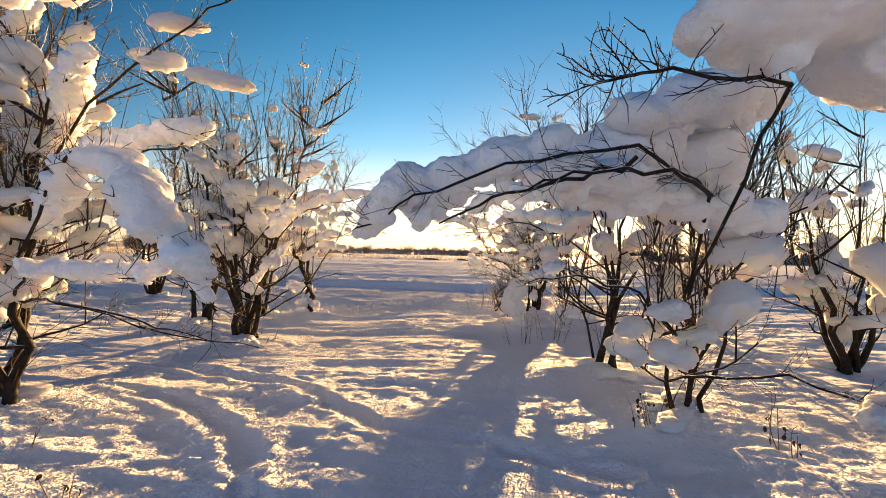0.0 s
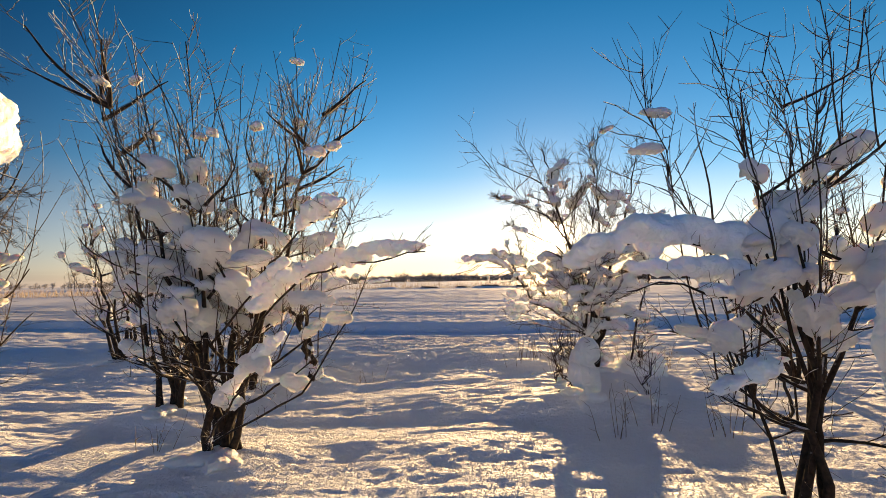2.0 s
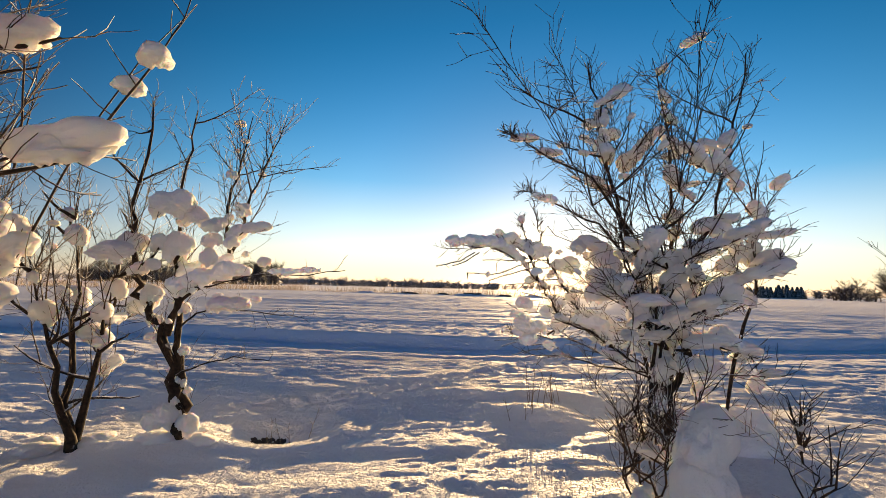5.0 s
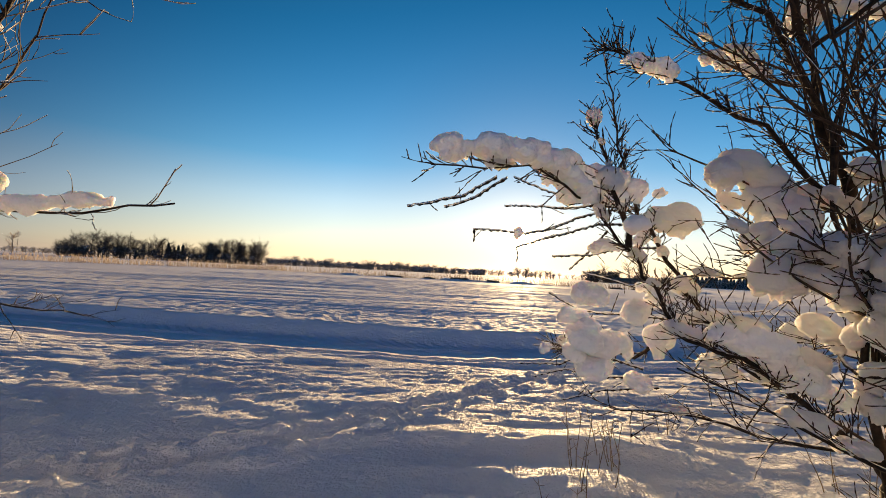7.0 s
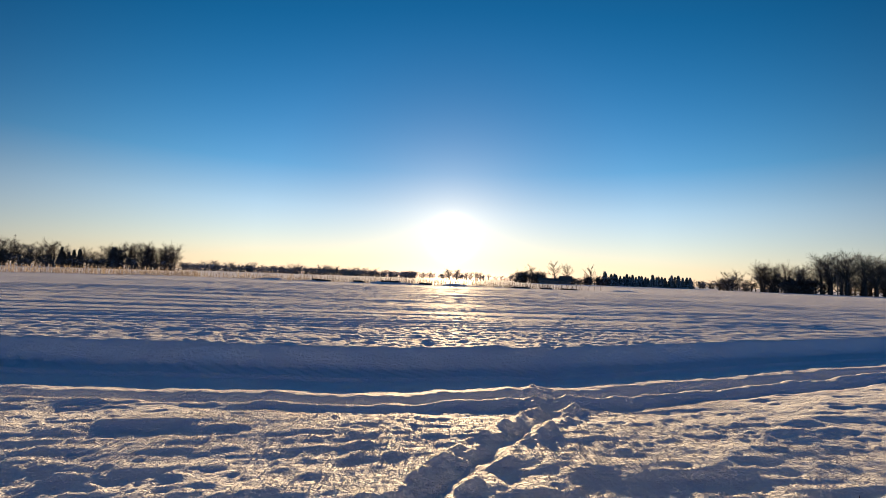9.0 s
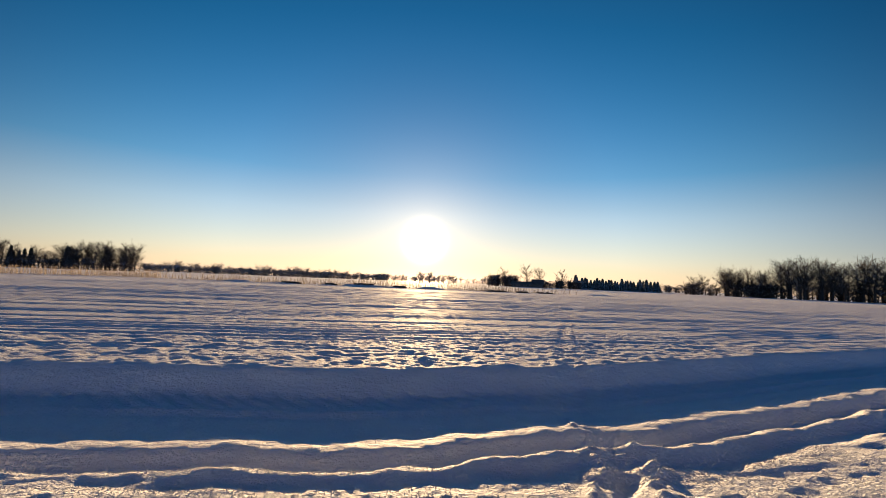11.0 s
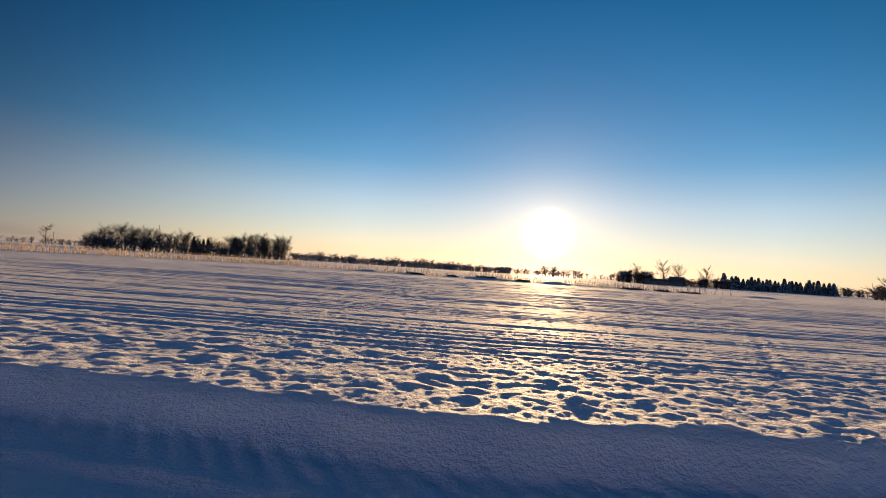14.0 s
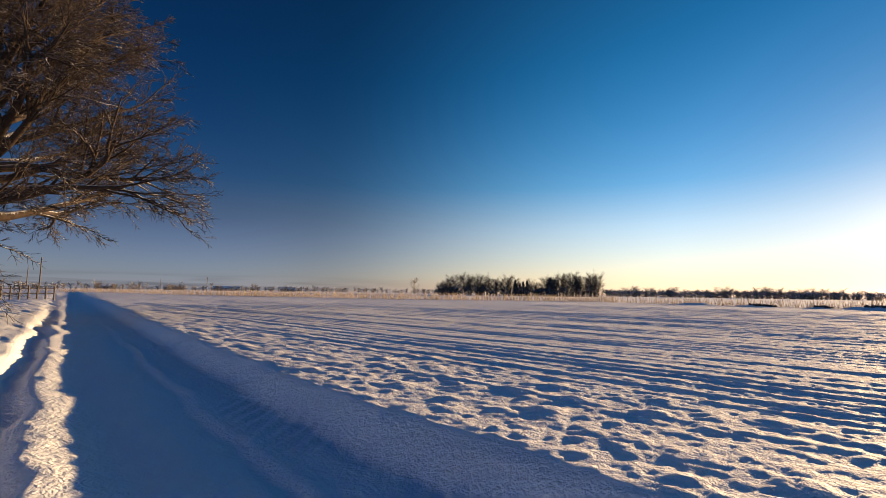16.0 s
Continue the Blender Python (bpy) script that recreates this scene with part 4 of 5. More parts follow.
shrub((-3.6, -11.1), "many-stemmed shrub with frosted upright twigs", 14, 3.2, 7, 1.0, 0.05, 1.0, 60, 1.0, 0.2, 0.65)
CROWN_SNOW = [(-2.5, -9.8, 2.04, 0.139), (-2.74, -9.66, 2, 0.069), (-2.33, -9.72, 1.95, 0.116), (-2.14, -9.78, 1.85, 0.081), (-2.15, -9.64, 1.91, 0.069), (-2.16, -9.7, 1.74, 0.081), (-1.98, -9.76, 1.73, 0.081), (-2.94, -9.62, 1.71, 0.139),
              (-2.48, -9.68, 1.69, 0.139), (-2.2, -9.74, 1.57, 0.069), (-2.66, -9.8, 1.51, 0.069), (-1.68, -9.74, 1.56, 0.051), (-1.88, -9.8, 1.96, 0.046), (-1.88, -9.66, 1.62, 0.041), (-2.02, -9.72, 2.33, 0.046)]
FORK_SNOW = [(-2.71, -9.66, 1.25, 0.104), (-2.1, -9.76, 1.17, 0.09), (-2.45, -9.62, 1.14, 0.081), (-2.04, -9.68, 1.21, 0.051), (-2.47, -9.78, 1.03, 0.037), (-1.78, -9.64, 1.23, 0.046), (-2.65, -9.7, 0.88, 0.051),
             (-2.35, -9.76, 0.78, 0.051), (-2.41, -9.62, 0.49, 0.046), (-2.32, -9.68, 0.43, 0.041), (-2.5, -9.76, 0.2, 0.108), (-2.3, -9.72, 0.14, 0.081)]
shrub((-2.4, -9.65), "crooked small tree with round snow clumps in its crown", 17, 3.0, 0, 0.75, 0.06, 1.25, 60, 0.8, 0.3, 0.66, whips=6, boughs=4,
      trunks=[(0.06, [(-2.38, -9.65, -0.05), (-2.4, -9.65, 0.2), (-2.46, -9.65, 0.49), (-2.61, -9.65, 0.98), (-2.82, -9.65, 1.25), (-2.93, -9.65, 1.57), (-2.9, -9.65, 2.02), (-2.8, -9.7, 3.0)]),
              (0.042, [(-2.36, -9.6, -0.05), (-2.38, -9.63, 0.28), (-2.45, -9.62, 0.7), (-2.48, -9.62, 1.0), (-2.56, -9.55, 1.45), (-2.57, -9.55, 1.87), (-2.55, -9.55, 2.48), (-2.5, -9.5, 3.0)]),
              (0.03, [(-2.55, -9.68, 0.9), (-2.43, -9.72, 1.2), (-2.29, -9.7, 1.32), (-2.07, -9.6, 1.58), (-2.11, -9.6, 1.86), (-2.07, -9.6, 2.23), (-1.99, -9.6, 2.48), (-1.9, -9.65, 2.9)]),
              (0.018, [(-2.1, -9.6, 1.55), (-1.99, -9.55, 1.82), (-1.92, -9.55, 2.2), (-1.78, -9.55, 2.51), (-1.6, -9.6, 2.9)])],
      arms=[[(-2.43, -9.72, 1.22), (-2.29, -9.75, 1.32), (-2.03, -9.75, 1.37), (-1.79, -9.75, 1.44), (-1.26, -9.85, 1.46), (-0.95, -9.85, 1.5)],
            [(-2.46, -9.65, 0.95), (-2.3, -9.65, 1.1), (-2.1, -9.65, 1.14), (-1.75, -9.6, 1.12), (-1.4, -9.6, 1.08)],
            [(-2.44, -9.65, 0.55), (-2.2, -9.7, 0.66), (-1.9, -9.75, 0.74), (-1.55, -9.8, 0.72)]],
      loads=[[(-2.45, -9.72, 1.34, 0.1), (-2.28, -9.74, 1.38, 0.13), (-2.1, -9.75, 1.44, 0.12), (-1.92, -9.74, 1.46, 0.1), (-1.8, -9.76, 1.47, 0.05)], [(-1.62, -9.8, 1.47, 0.03), (-1.5, -9.82, 1.47, 0.045), (-1.36, -9.84, 1.48, 0.03), (-1.25, -9.85, 1.49, 0.04), (-1.15, -9.85, 1.49, 0.025)]],
      masses=[(-2.9, -10.0, 1.6, 0.18, 0.14, 0.1, 0), (-1.65, -10.4, 1.2, 0.12, 0.1, 0.08, 0)], dabs=CROWN_SNOW + FORK_SNOW)
shrub((-3.3, -9.7), "small bent tree with snow-plastered trunk", 19, 2.6, 3, 0.5, 0.06, 0.9, 24, 1.0, 0.2, 0.7)
HIGH_SPURS = [[(0.105, -9.244, 1.524), (0.217, -9.271, 1.519), (0.341, -9.283, 1.51), (0.466, -9.267, 1.54), (0.604, -9.222, 1.605), (0.763, -9.184, 1.654), (0.894, -9.162, 1.67)],
             [(0.337, -9.107, 1.385), (0.345, -9.11, 1.42), (0.332, -9.108, 1.456), (0.45, -9.137, 1.499), (0.579, -9.151, 1.537), (0.726, -9.16, 1.587), (0.924, -9.161, 1.595)],
             [(0.266, -9.124, 1.66), (0.449, -9.128, 1.663), (0.575, -9.129, 1.662), (0.714, -9.135, 1.683), (0.877, -9.148, 1.674)],
             [(0.518, -9.097, 1.42), (0.693, -9.139, 1.432), (0.829, -9.156, 1.471), (1.006, -9.181, 1.484)],
             [(0.652, -9.162, 1.348), (0.826, -9.161, 1.31), (0.973, -9.155, 1.27), (1.099, -9.213, 1.297)],
             [(-0.184, -9.6, 1.565), (-0.106, -9.6, 1.581), (-0.051, -9.6, 1.599), (0.034, -9.6, 1.618), (0.16, -9.6, 1.7)], [(-0.042, -9.57, 1.574), (0.021, -9.58, 1.591), (0.078, -9.59, 1.615), (0.2, -9.6, 1.7)]]
LOW_SPURS = [[(0.508, -9.083, 1.239), (0.638, -9.133, 1.17), (0.732, -9.159, 1.153), (0.824, -9.165, 1.154), (1.131, -9.183, 1.14)],
             [(0.484, -8.898, 0.949), (0.61, -8.976, 0.942), (0.722, -9.048, 0.993), (0.925, -9.162, 0.95)],
             [(0.42, -8.853, 0.84), (0.621, -8.959, 0.863), (0.738, -9.023, 0.944), (0.966, -9.149, 0.894)],
             [(0.479, -8.947, 0.791), (0.634, -8.995, 0.847), (0.773, -9.086, 0.828), (0.983, -9.175, 0.867)],
             [(0.56, -9.2, 0.74), (0.75, -9.22, 0.8), (1.0, -9.25, 0.83)], [(0.62, -9.05, 1.36), (0.7, -9.1, 1.45), (0.78, -9.13, 1.56)],
             [(0.35, -9.22, 1.92), (0.45, -9.22, 1.86), (0.6, -9.19, 1.8)], [(0.3, -9.15, 1.8), (0.45, -9.16, 1.74), (0.62, -9.15, 1.7), (0.86, -9.15, 1.7)],
             [(0.108, -9.244, 1.462), (0.107, -9.244, 1.522)]]
BOUGH_SNOW = [(0.67, -9.22, 1.25, 0.105), (0.6, -9.17, 1.16, 0.075), (0.89, -9.26, 1.19, 0.14), (0.67, -9.25, 1.08, 0.11), (0.64, -9.2, 0.96, 0.085), (0.8, -9.2, 1.01, 0.14), (1.0, -9.25, 1.08, 0.12), (0.5, -9.17, 0.99, 0.05), (0.73, -9.17, 0.9, 0.1), (1.03, -9.2, 1.24, 0.08), (0.93, -9.22, 0.86, 0.1),
              (0.455, -9.186, 1.78, 0.05), (0.577, -9.149, 1.71, 0.075), (0.908, -9.194, 1.775, 0.08), (0.952, -9.143, 1.538, 0.055), (0.74, -9.147, 1.48, 0.065), (0.8, -9.158, 1.47, 0.05), (0.301, -9.298, 1.52, 0.034), (1.024, -9.178, 1.757, 0.06), (0.966, -9.148, 1.29, 0.055), (0.72, -9.62, 1.54, 0.08)]
FOOT_SNOW = [(1.73, -9.7, 0.44, 0.108), (1.9, -9.56, 0.35, 0.081), (1.5, -9.62, 0.2, 0.108), (1.7, -9.68, 0.14, 0.122), (2.04, -9.54, 0.27, 0.108), (1.9, -9.6, 0.18, 0.095), (2.66, -9.52, 0.56, 0.095), (2.51, -9.58, 0.69, 0.06), (2.13, -9.64, 0.56, 0.076), (1.73, -9.7, 0.66, 0.068)]
FORK_CLUMPS = [(2.34, -9.66, 1.03, 0.108), (2.16, -9.56, 0.98, 0.076), (1.09, -9.54, 1.77, 0.1), (1.34, -9.6, 1.48, 0.108), (1.24, -9.66, 1.33, 0.095), (1.49, -9.52, 1.0, 0.08), (1.22, -9.58, 1.52, 0.068), (2.54, -9.64, 1.71, 0.122), (2.31, -9.7, 1.91, 0.095), (2.45, -9.56, 1.55, 0.068), (2.17, -9.62, 1.96, 0.076),
               (1.61, -9.68, 1.64, 0.08), (1.83, -9.54, 1.12, 0.068), (1.64, -9.6, 0.96, 0.06)]
shrub((1.78, -9.7), "thorny shrub with frosted spurs and round snow clumps", 23, 3.6, 5, 1.0, 0.026, 1.9, 420, 0.7, 0.14, 0.85, fine=0.8, whips=3, sprouts=0, boughs=9, bow=1.9, knobby=True, skirt=5,
      tips=[(0.05, -10.8, 3.2), (0.8, -9.8, 3.5), (1.7, -10.7, 3.4), (2.65, -9.6, 3.4), (1.5, -9.0, 3.5)],
      trunks=[(0.046, [(1.8, -9.55, -0.05), (1.82, -9.55, 0.3), (1.88, -9.55, 0.76), (1.71, -9.55, 1.28), (1.63, -9.55, 1.68), (1.49, -9.55, 2.08), (1.3, -9.6, 2.7), (1.15, -9.7, 3.4)]),
              (0.042, [(1.84, -9.65, -0.05), (1.86, -9.65, 0.42), (1.97, -9.65, 0.83), (2.07, -9.65, 1.38), (2.09, -9.65, 1.74), (2.28, -9.65, 2.04), (2.4, -9.7, 2.7), (2.5, -9.8, 3.5)]),
              (0.034, [(1.86, -9.5, 0.2), (1.97, -9.4, 0.57), (2.03, -9.4, 1.34), (2.02, -9.4, 1.71), (2.01, -9.4, 2.14), (2.0, -9.4, 2.9), (1.9, -9.3, 3.7)]),
              (0.018, [(2.3, -9.6, 0.0), (2.42, -9.65, 0.8), (2.63, -9.65, 1.43), (2.6, -9.65, 1.7), (2.7, -9.6, 2.4)])],
      arms=[[(1.84, -9.55, 0.5), (1.67, -9.55, 0.7), (1.4, -9.55, 0.89), (1.25, -9.55, 0.99), (0.99, -9.5, 1.08), (0.89, -9.45, 1.24), (0.79, -9.4, 1.43), (0.6, -9.43, 1.64), (0.3, -9.6, 1.74), (-0.1, -9.68, 1.72)],
            [(0.75, -9.5, 1.45), (0.66, -9.45, 1.75), (0.6, -9.4, 2.05)], [(1.96, -9.68, 1.09), (2.06, -9.7, 1.13), (2.28, -9.7, 1.2), (2.49, -9.7, 1.29)], [(1.9, -9.7, 0.88), (2.15, -9.8, 0.96), (2.49, -9.8, 0.86)],
            [(1.4, -9.55, 0.89), (1.25, -9.3, 1.1), (1.16, -9.24, 1.22), (1.01, -9.19, 1.49), (0.92, -9.17, 1.65), (0.86, -9.15, 1.76), (0.83, -9.15, 1.89), (0.80, -9.16, 2.05), (0.72, -9.2, 2.4)],
            [(0.86, -9.15, 1.72), (0.71, -9.16, 1.75), (0.57, -9.18, 1.79), (0.47, -9.21, 1.82), (0.40, -9.2, 1.85)],
            [(1.3, -9.5, 0.95), (1.13, -9.18, 1.08), (0.92, -9.16, 0.96), (0.72, -9.05, 0.99), (0.6, -8.97, 0.94)],
            [(1.58, -9.55, 1.9), (1.2, -9.65, 2.4), (0.82, -9.6, 2.59), (0.52, -10.0, 2.6), (0.4, -10.1, 2.63)], [(1.65, -9.55, 1.6), (1.3, -9.5, 2.0), (0.85, -9.5, 2.2), (0.6, -9.5, 2.3)]],
      spurs=HIGH_SPURS + LOW_SPURS, dabs=FOOT_SNOW + FORK_CLUMPS,
      loads=[[(-0.06, -9.67, 1.77, 0.06), (0.08, -9.63, 1.80, 0.08), (0.3, -9.62, 1.80, 0.075), (0.5, -9.48, 1.73, 0.07), (0.6, -9.43, 1.64, 0.045)],
             [(0.409, -9.175, 1.908, 0.05), (0.532, -9.175, 1.879, 0.07), (0.651, -9.162, 1.829, 0.085), (0.774, -9.15, 1.769, 0.085), (0.835, -9.128, 1.706, 0.06)],
             [(1.62, -9.55, 0.86, 0.05), (1.4, -9.55, 0.97, 0.085), (1.24, -9.55, 1.07, 0.08), (1.05, -9.53, 1.12, 0.09)], [(2.0, -9.7, 1.22, 0.06), (2.1, -9.7, 1.27, 0.12), (2.25, -9.7, 1.3, 0.12), (2.46, -9.7, 1.33, 0.07)], [(2.1, -9.8, 1.0, 0.05), (2.3, -9.8, 0.98, 0.07), (2.45, -9.8, 0.92, 0.05)],
             [(0.7, -9.5, 2.25, 0.035), (0.82, -9.5, 2.23, 0.055), (0.92, -9.5, 2.19, 0.04)]] + [[(x - 0.22 * r, y, z - 0.25 * r, 0.88 * r), (x + 0.22 * r, y, z + 0.2 * r, 0.88 * r)] for x, y, z, r in BOUGH_SNOW],
      masses=[(2.45, -9.5, 0.04, 0.6, 0.42, 0.42, 10), (1.067, -9.165, 1.62, 0.12, 0.11, 0.10, 0),
              (0.52, -10.0, 2.63, 0.12, 0.06, 0.045, 0), (0.82, -9.6, 2.62, 0.11, 0.07, 0.05, 0), (1.6, -9.9, 1.3, 0.18, 0.12, 0.08, 0), (1.5, -9.7, 1.5, 0.14, 0.09, 0.06, 0)])
shrub((1.13, -11.0), "low shrub buried in one big snow clump", 29, 0.75, 4, 0.3, 0.012, 0.35, 4, 0.8, 0.1, 1.0, whips=1, masses=[(1.21, -11.35, 0.58, 0.2, 0.18, 0.27, 0), (1.24, -11.37, 0.36, 0.19, 0.17, 0.24, 50), (1.02, -11.1, 0.25, 0.09, 0.08, 0.08, 0)])
shrub((1.96, -11.0), "thin bare sapling rising from the snow", 31, 0.8, 1, 0.05, 0.008, 0.3, 2, 0.5)
# shrubs further off
shrub((-6.8, -7.75), "frosted shrub with snow in its forks", 37, 3.0, 6, 1.0, 0.05, 0.9, 40, 1.0, 0.2, 0.7)
shrub((-5.6, -12.2), "tall frosted shrub at the hedge", 41, 3.6, 7, 1.2, 0.05, 1.0, 40, 1.0, 0.2, 0.7)
shrub((-8.5, -10.2), "tall hoar-frosted shrub at the hedge", 43, 4.2, 8, 1.3, 0.05, 1.0, 30, 1.0, 0.2, 0.6)
shrub((4.6, -13.0), "frosted shrub with snow clumps on bent stems", 47, 2.8, 6, 1.0, 0.045, 1.0, 50, 1.1, 0.15, 0.8)
shrub((4.4, -10.2), "frosted shrub at the end of the row", 53, 2.6, 6, 0.9, 0.045, 0.9, 40, 1.0, 0.15, 0.8)
shrub((3.6, -15.6), "snow-laden shrub with tangled stems", 59, 2.2, 5, 0.9, 0.04, 1.0, 40, 1.3, 0.15, 0.9)

# ---------------------------------------------------------------- small dry plants in the snow
def dry_plant(place, label, seed, stems, height, spread=0.15):
    rng = random.Random(seed)
    root = thing("dry_plant", (place[0], place[1], height_at(*place)), label, "dry plant", "dry plants in the snow")
    for _ in range(stems):
        a = rng.uniform(0, 6.28)
        foot = Vector((math.cos(a), math.sin(a), 0)) * spread * rng.random()
        foot.z = height_at(place[0] + foot.x, place[1] + foot.y) - root.location.z - 0.03
        way = Vector((math.cos(a) * 0.25, math.sin(a) * 0.25, 1))
        pts = bent(rng, foot, way, height * rng.uniform(0.6, 1.1), 6, 0.07, 0.02)
        t = Tubes()
        t.add(pts, taper(7, 0.0035, 0.0015), 4)
        for k in range(3):
            q = pts[rng.randint(2, 6)]
            t.add(bent(rng, q, Vector((rng.gauss(0, 1), rng.gauss(0, 1), 0.8)), height * 0.2, 3, 0.1, 0), [0.002, 0.0018, 0.0015, 0.001], 3)
        part("stalk", t.mesh("stalk", GRASS), root)
    return root


def leaf_mesh(seed):
    rng = random.Random(seed)
    bm = bmesh.new()
    rows = []
    for i in range(5):
        u = i / 4
        w = 0.35 * math.sin(math.pi * (0.08 + 0.9 * u))
        curl = 0.25 * math.sin(u * 3 + rng.random())
        rows.append([bm.verts.new((u - 0.5, s * w, curl + abs(s) * 0.15 + rng.gauss(0, 0.02))) for s in (-1, 0, 1)])
    for a, b in zip(rows, rows[1:]):
        for k in range(2):
            bm.faces.new((a[k], a[k + 1], b[k + 1], b[k]))
    bmesh.ops.solidify(bm, geom=bm.faces[:], thickness=0.03)
    me = bpy.data.meshes.new("dead_leaf")
    bm.to_mesh(me)
    bm.free()
    me.materials.append(LEAF)
    return me


LEAVES = [leaf_mesh(k) for k in range(3)]


def leafy_plant(place, label, seed, stems, height, leaves):
    root = dry_plant(place, label, seed, stems, height, 0.12)
    rng = random.Random(seed + 1)
    stalks = list(root.children)
    for k in range(leaves):
        me = stalks[k % len(stalks)].data
        q = me.vertices[rng.randrange(len(me.vertices) // 2, len(me.vertices))].co
        s = rng.uniform(0.02, 0.035)
        part("dead_leaf", LEAVES[k % 3], root, "curled brown leaf", Matrix.Translation(q - Vector((0, 0, s * 0.3))) @ Euler((rng.uniform(-1, 1), rng.uniform(0.4, 1.6), rng.uniform(0, 6))).to_matrix().to_4x4() @ Matrix.Diagonal((s, s, s, 1)))
    return root


leafy_plant((-1.05, -16.35), "withered stalk with curled brown leaves", 71, 3, 0.18, 6)
leafy_plant((-1.75, -15.9), "bare stalks with a few dead leaves", 72, 4, 0.22, 4)
leafy_plant((1.75, -15.25), "withered plant with dark curled leaves at a shrub's foot", 73, 6, 0.22, 14)
leafy_plant((2.35, -15.5), "withered plant with dark curled leaves", 74, 5, 0.24, 12)
dry_plant((-0.05, -16.3), "single dry grass stalk", 75, 2, 0.12, 0.04)
for k, (px, py, n, h) in enumerate([(0.92, -8.5, 7, 0.42), (1.25, -8.3, 6, 0.36), (0.75, -8.9, 4, 0.3), (1.9, -7.6, 6, 0.34), (2.6, -8.6, 7, 0.4), (1.7, -12.0, 8, 0.45), (1.3, -12.3, 6, 0.4), (2.3, -12.2, 8, 0.4), (-1.6, -9.2, 5, 0.3), (-2.9, -12.4, 6, 0.35), (2.5, -9.8, 7, 0.4), (3.0, -9.2, 7, 0.4)]):
    dry_plant((px, py), "thin dry grass stalks poking through the snow", 80 + k, n, h, 0.22)


def clod_patch(place, label, seed, count, radius, size=1.0):
    rng = random.Random(seed)
    bm = bmesh.new()
    for _ in range(count):
        a, r = rng.uniform(0, 6.28), radius * math.sqrt(rng.random())
        x, y = place[0] + math.cos(a) * r, place[1] + 0.6 * math.sin(a) * r
        s = rng.uniform(0.010, 0.028) * size
        m = Matrix.Translation((x - place[0], y - place[1], height_at(x, y) - height_at(*place) + s * 0.3)) @ Euler((rng.random() * 6, rng.random() * 6, 0)).to_matrix().to_4x4() @ Matrix.Diagonal((s * 1.4, s, s * 0.8, 1))
        bmesh.ops.create_icosphere(bm, subdivisions=1, radius=1, matrix=m)
    for v in bm.verts:
        v.co += Vector((rng.gauss(0, 0.003), rng.gauss(0, 0.003), rng.gauss(0, 0.003)))
    me = bpy.data.meshes.new("soil_clods")
    bm.to_mesh(me)
    bm.free()
    me.materials.append(SOIL)
    ob = new("soil_clods", me)
    ob.location = (place[0], place[1], height_at(*place))
    return tagged(ob, label, "soil", kind="stuff")


clod_patch((-1.8, -9.05), "dark frozen earth and dead leaves in a hollow", 91, 60, 0.2)
for k, (px, py) in enumerate([(-6.3, 59.9), (-1.0, 58.9), (3.5, 58.3), (8.5, 57.5), (22.0, 55.3), (25.8, 54.6), (29.0, 54.0)]):
    clod_patch((px, py), "dark earth showing through the snow on a ridge", 110 + k, 60, 0.9 if k % 2 else 1.3, 6.0)


# ---------------------------------------------------------------- reeds and weeds across the field
def blades(name, label, places, heights, seed, material, lean=0.12, radius=0.02):
    rng = random.Random(seed)
    t = Tubes()
    for (x, y), h in zip(places, heights):
        p = Vector((x, y, height_at(x, y) - 0.05))
        way = Vector((rng.gauss(0, lean), rng.gauss(0, lean), 1))
        pts = [p, p + way * h * 0.55, p + way * h + Vector((rng.gauss(0, 0.1), rng.gauss(0, 0.1), 0)) * h]
        t.add(pts, [radius, radius * 0.9, radius * 0.35], 3)
    return tagged(new(name, t.mesh(name, material)), label, "reeds", kind="stuff")


rng = random.Random(7)
places, heights = [], []
line = [(-26, 66), (-53, 42), (-95, 30), (-190, 26)]
for (ax, ay), (bx, by), n in zip(line, line[1:], (1300, 1500, 1100)):
    for _ in range(n):
        u, d = rng.random(), rng.random()
        places.append((ax + (bx - ax) * u - 2 * d, ay + (by - ay) * u + 14 * d + rng.gauss(0, 0.5)))
        heights.append(rng.uniform(0.6, 1.25))
blades("reed_bed", "pale dry reeds standing in a strip on the field", places, heights, 8, REED)
places, heights = [], []
for _ in range(1500):
    x = rng.choice((rng.uniform(-27, 30), rng.gauss(-14, 7), rng.gauss(22, 5), rng.gauss(6, 8)))
    places.append((x, 59 - 0.17 * x + rng.gauss(0.6, 0.7)))
    heights.append(rng.choice((0.3, 0.5, 0.7, 1.0)) * rng.uniform(0.7, 1.3))
blades("weed_strip", "dry frosted weeds along a ridge in the field", places, heights, 9, REED, 0.25, 0.02)


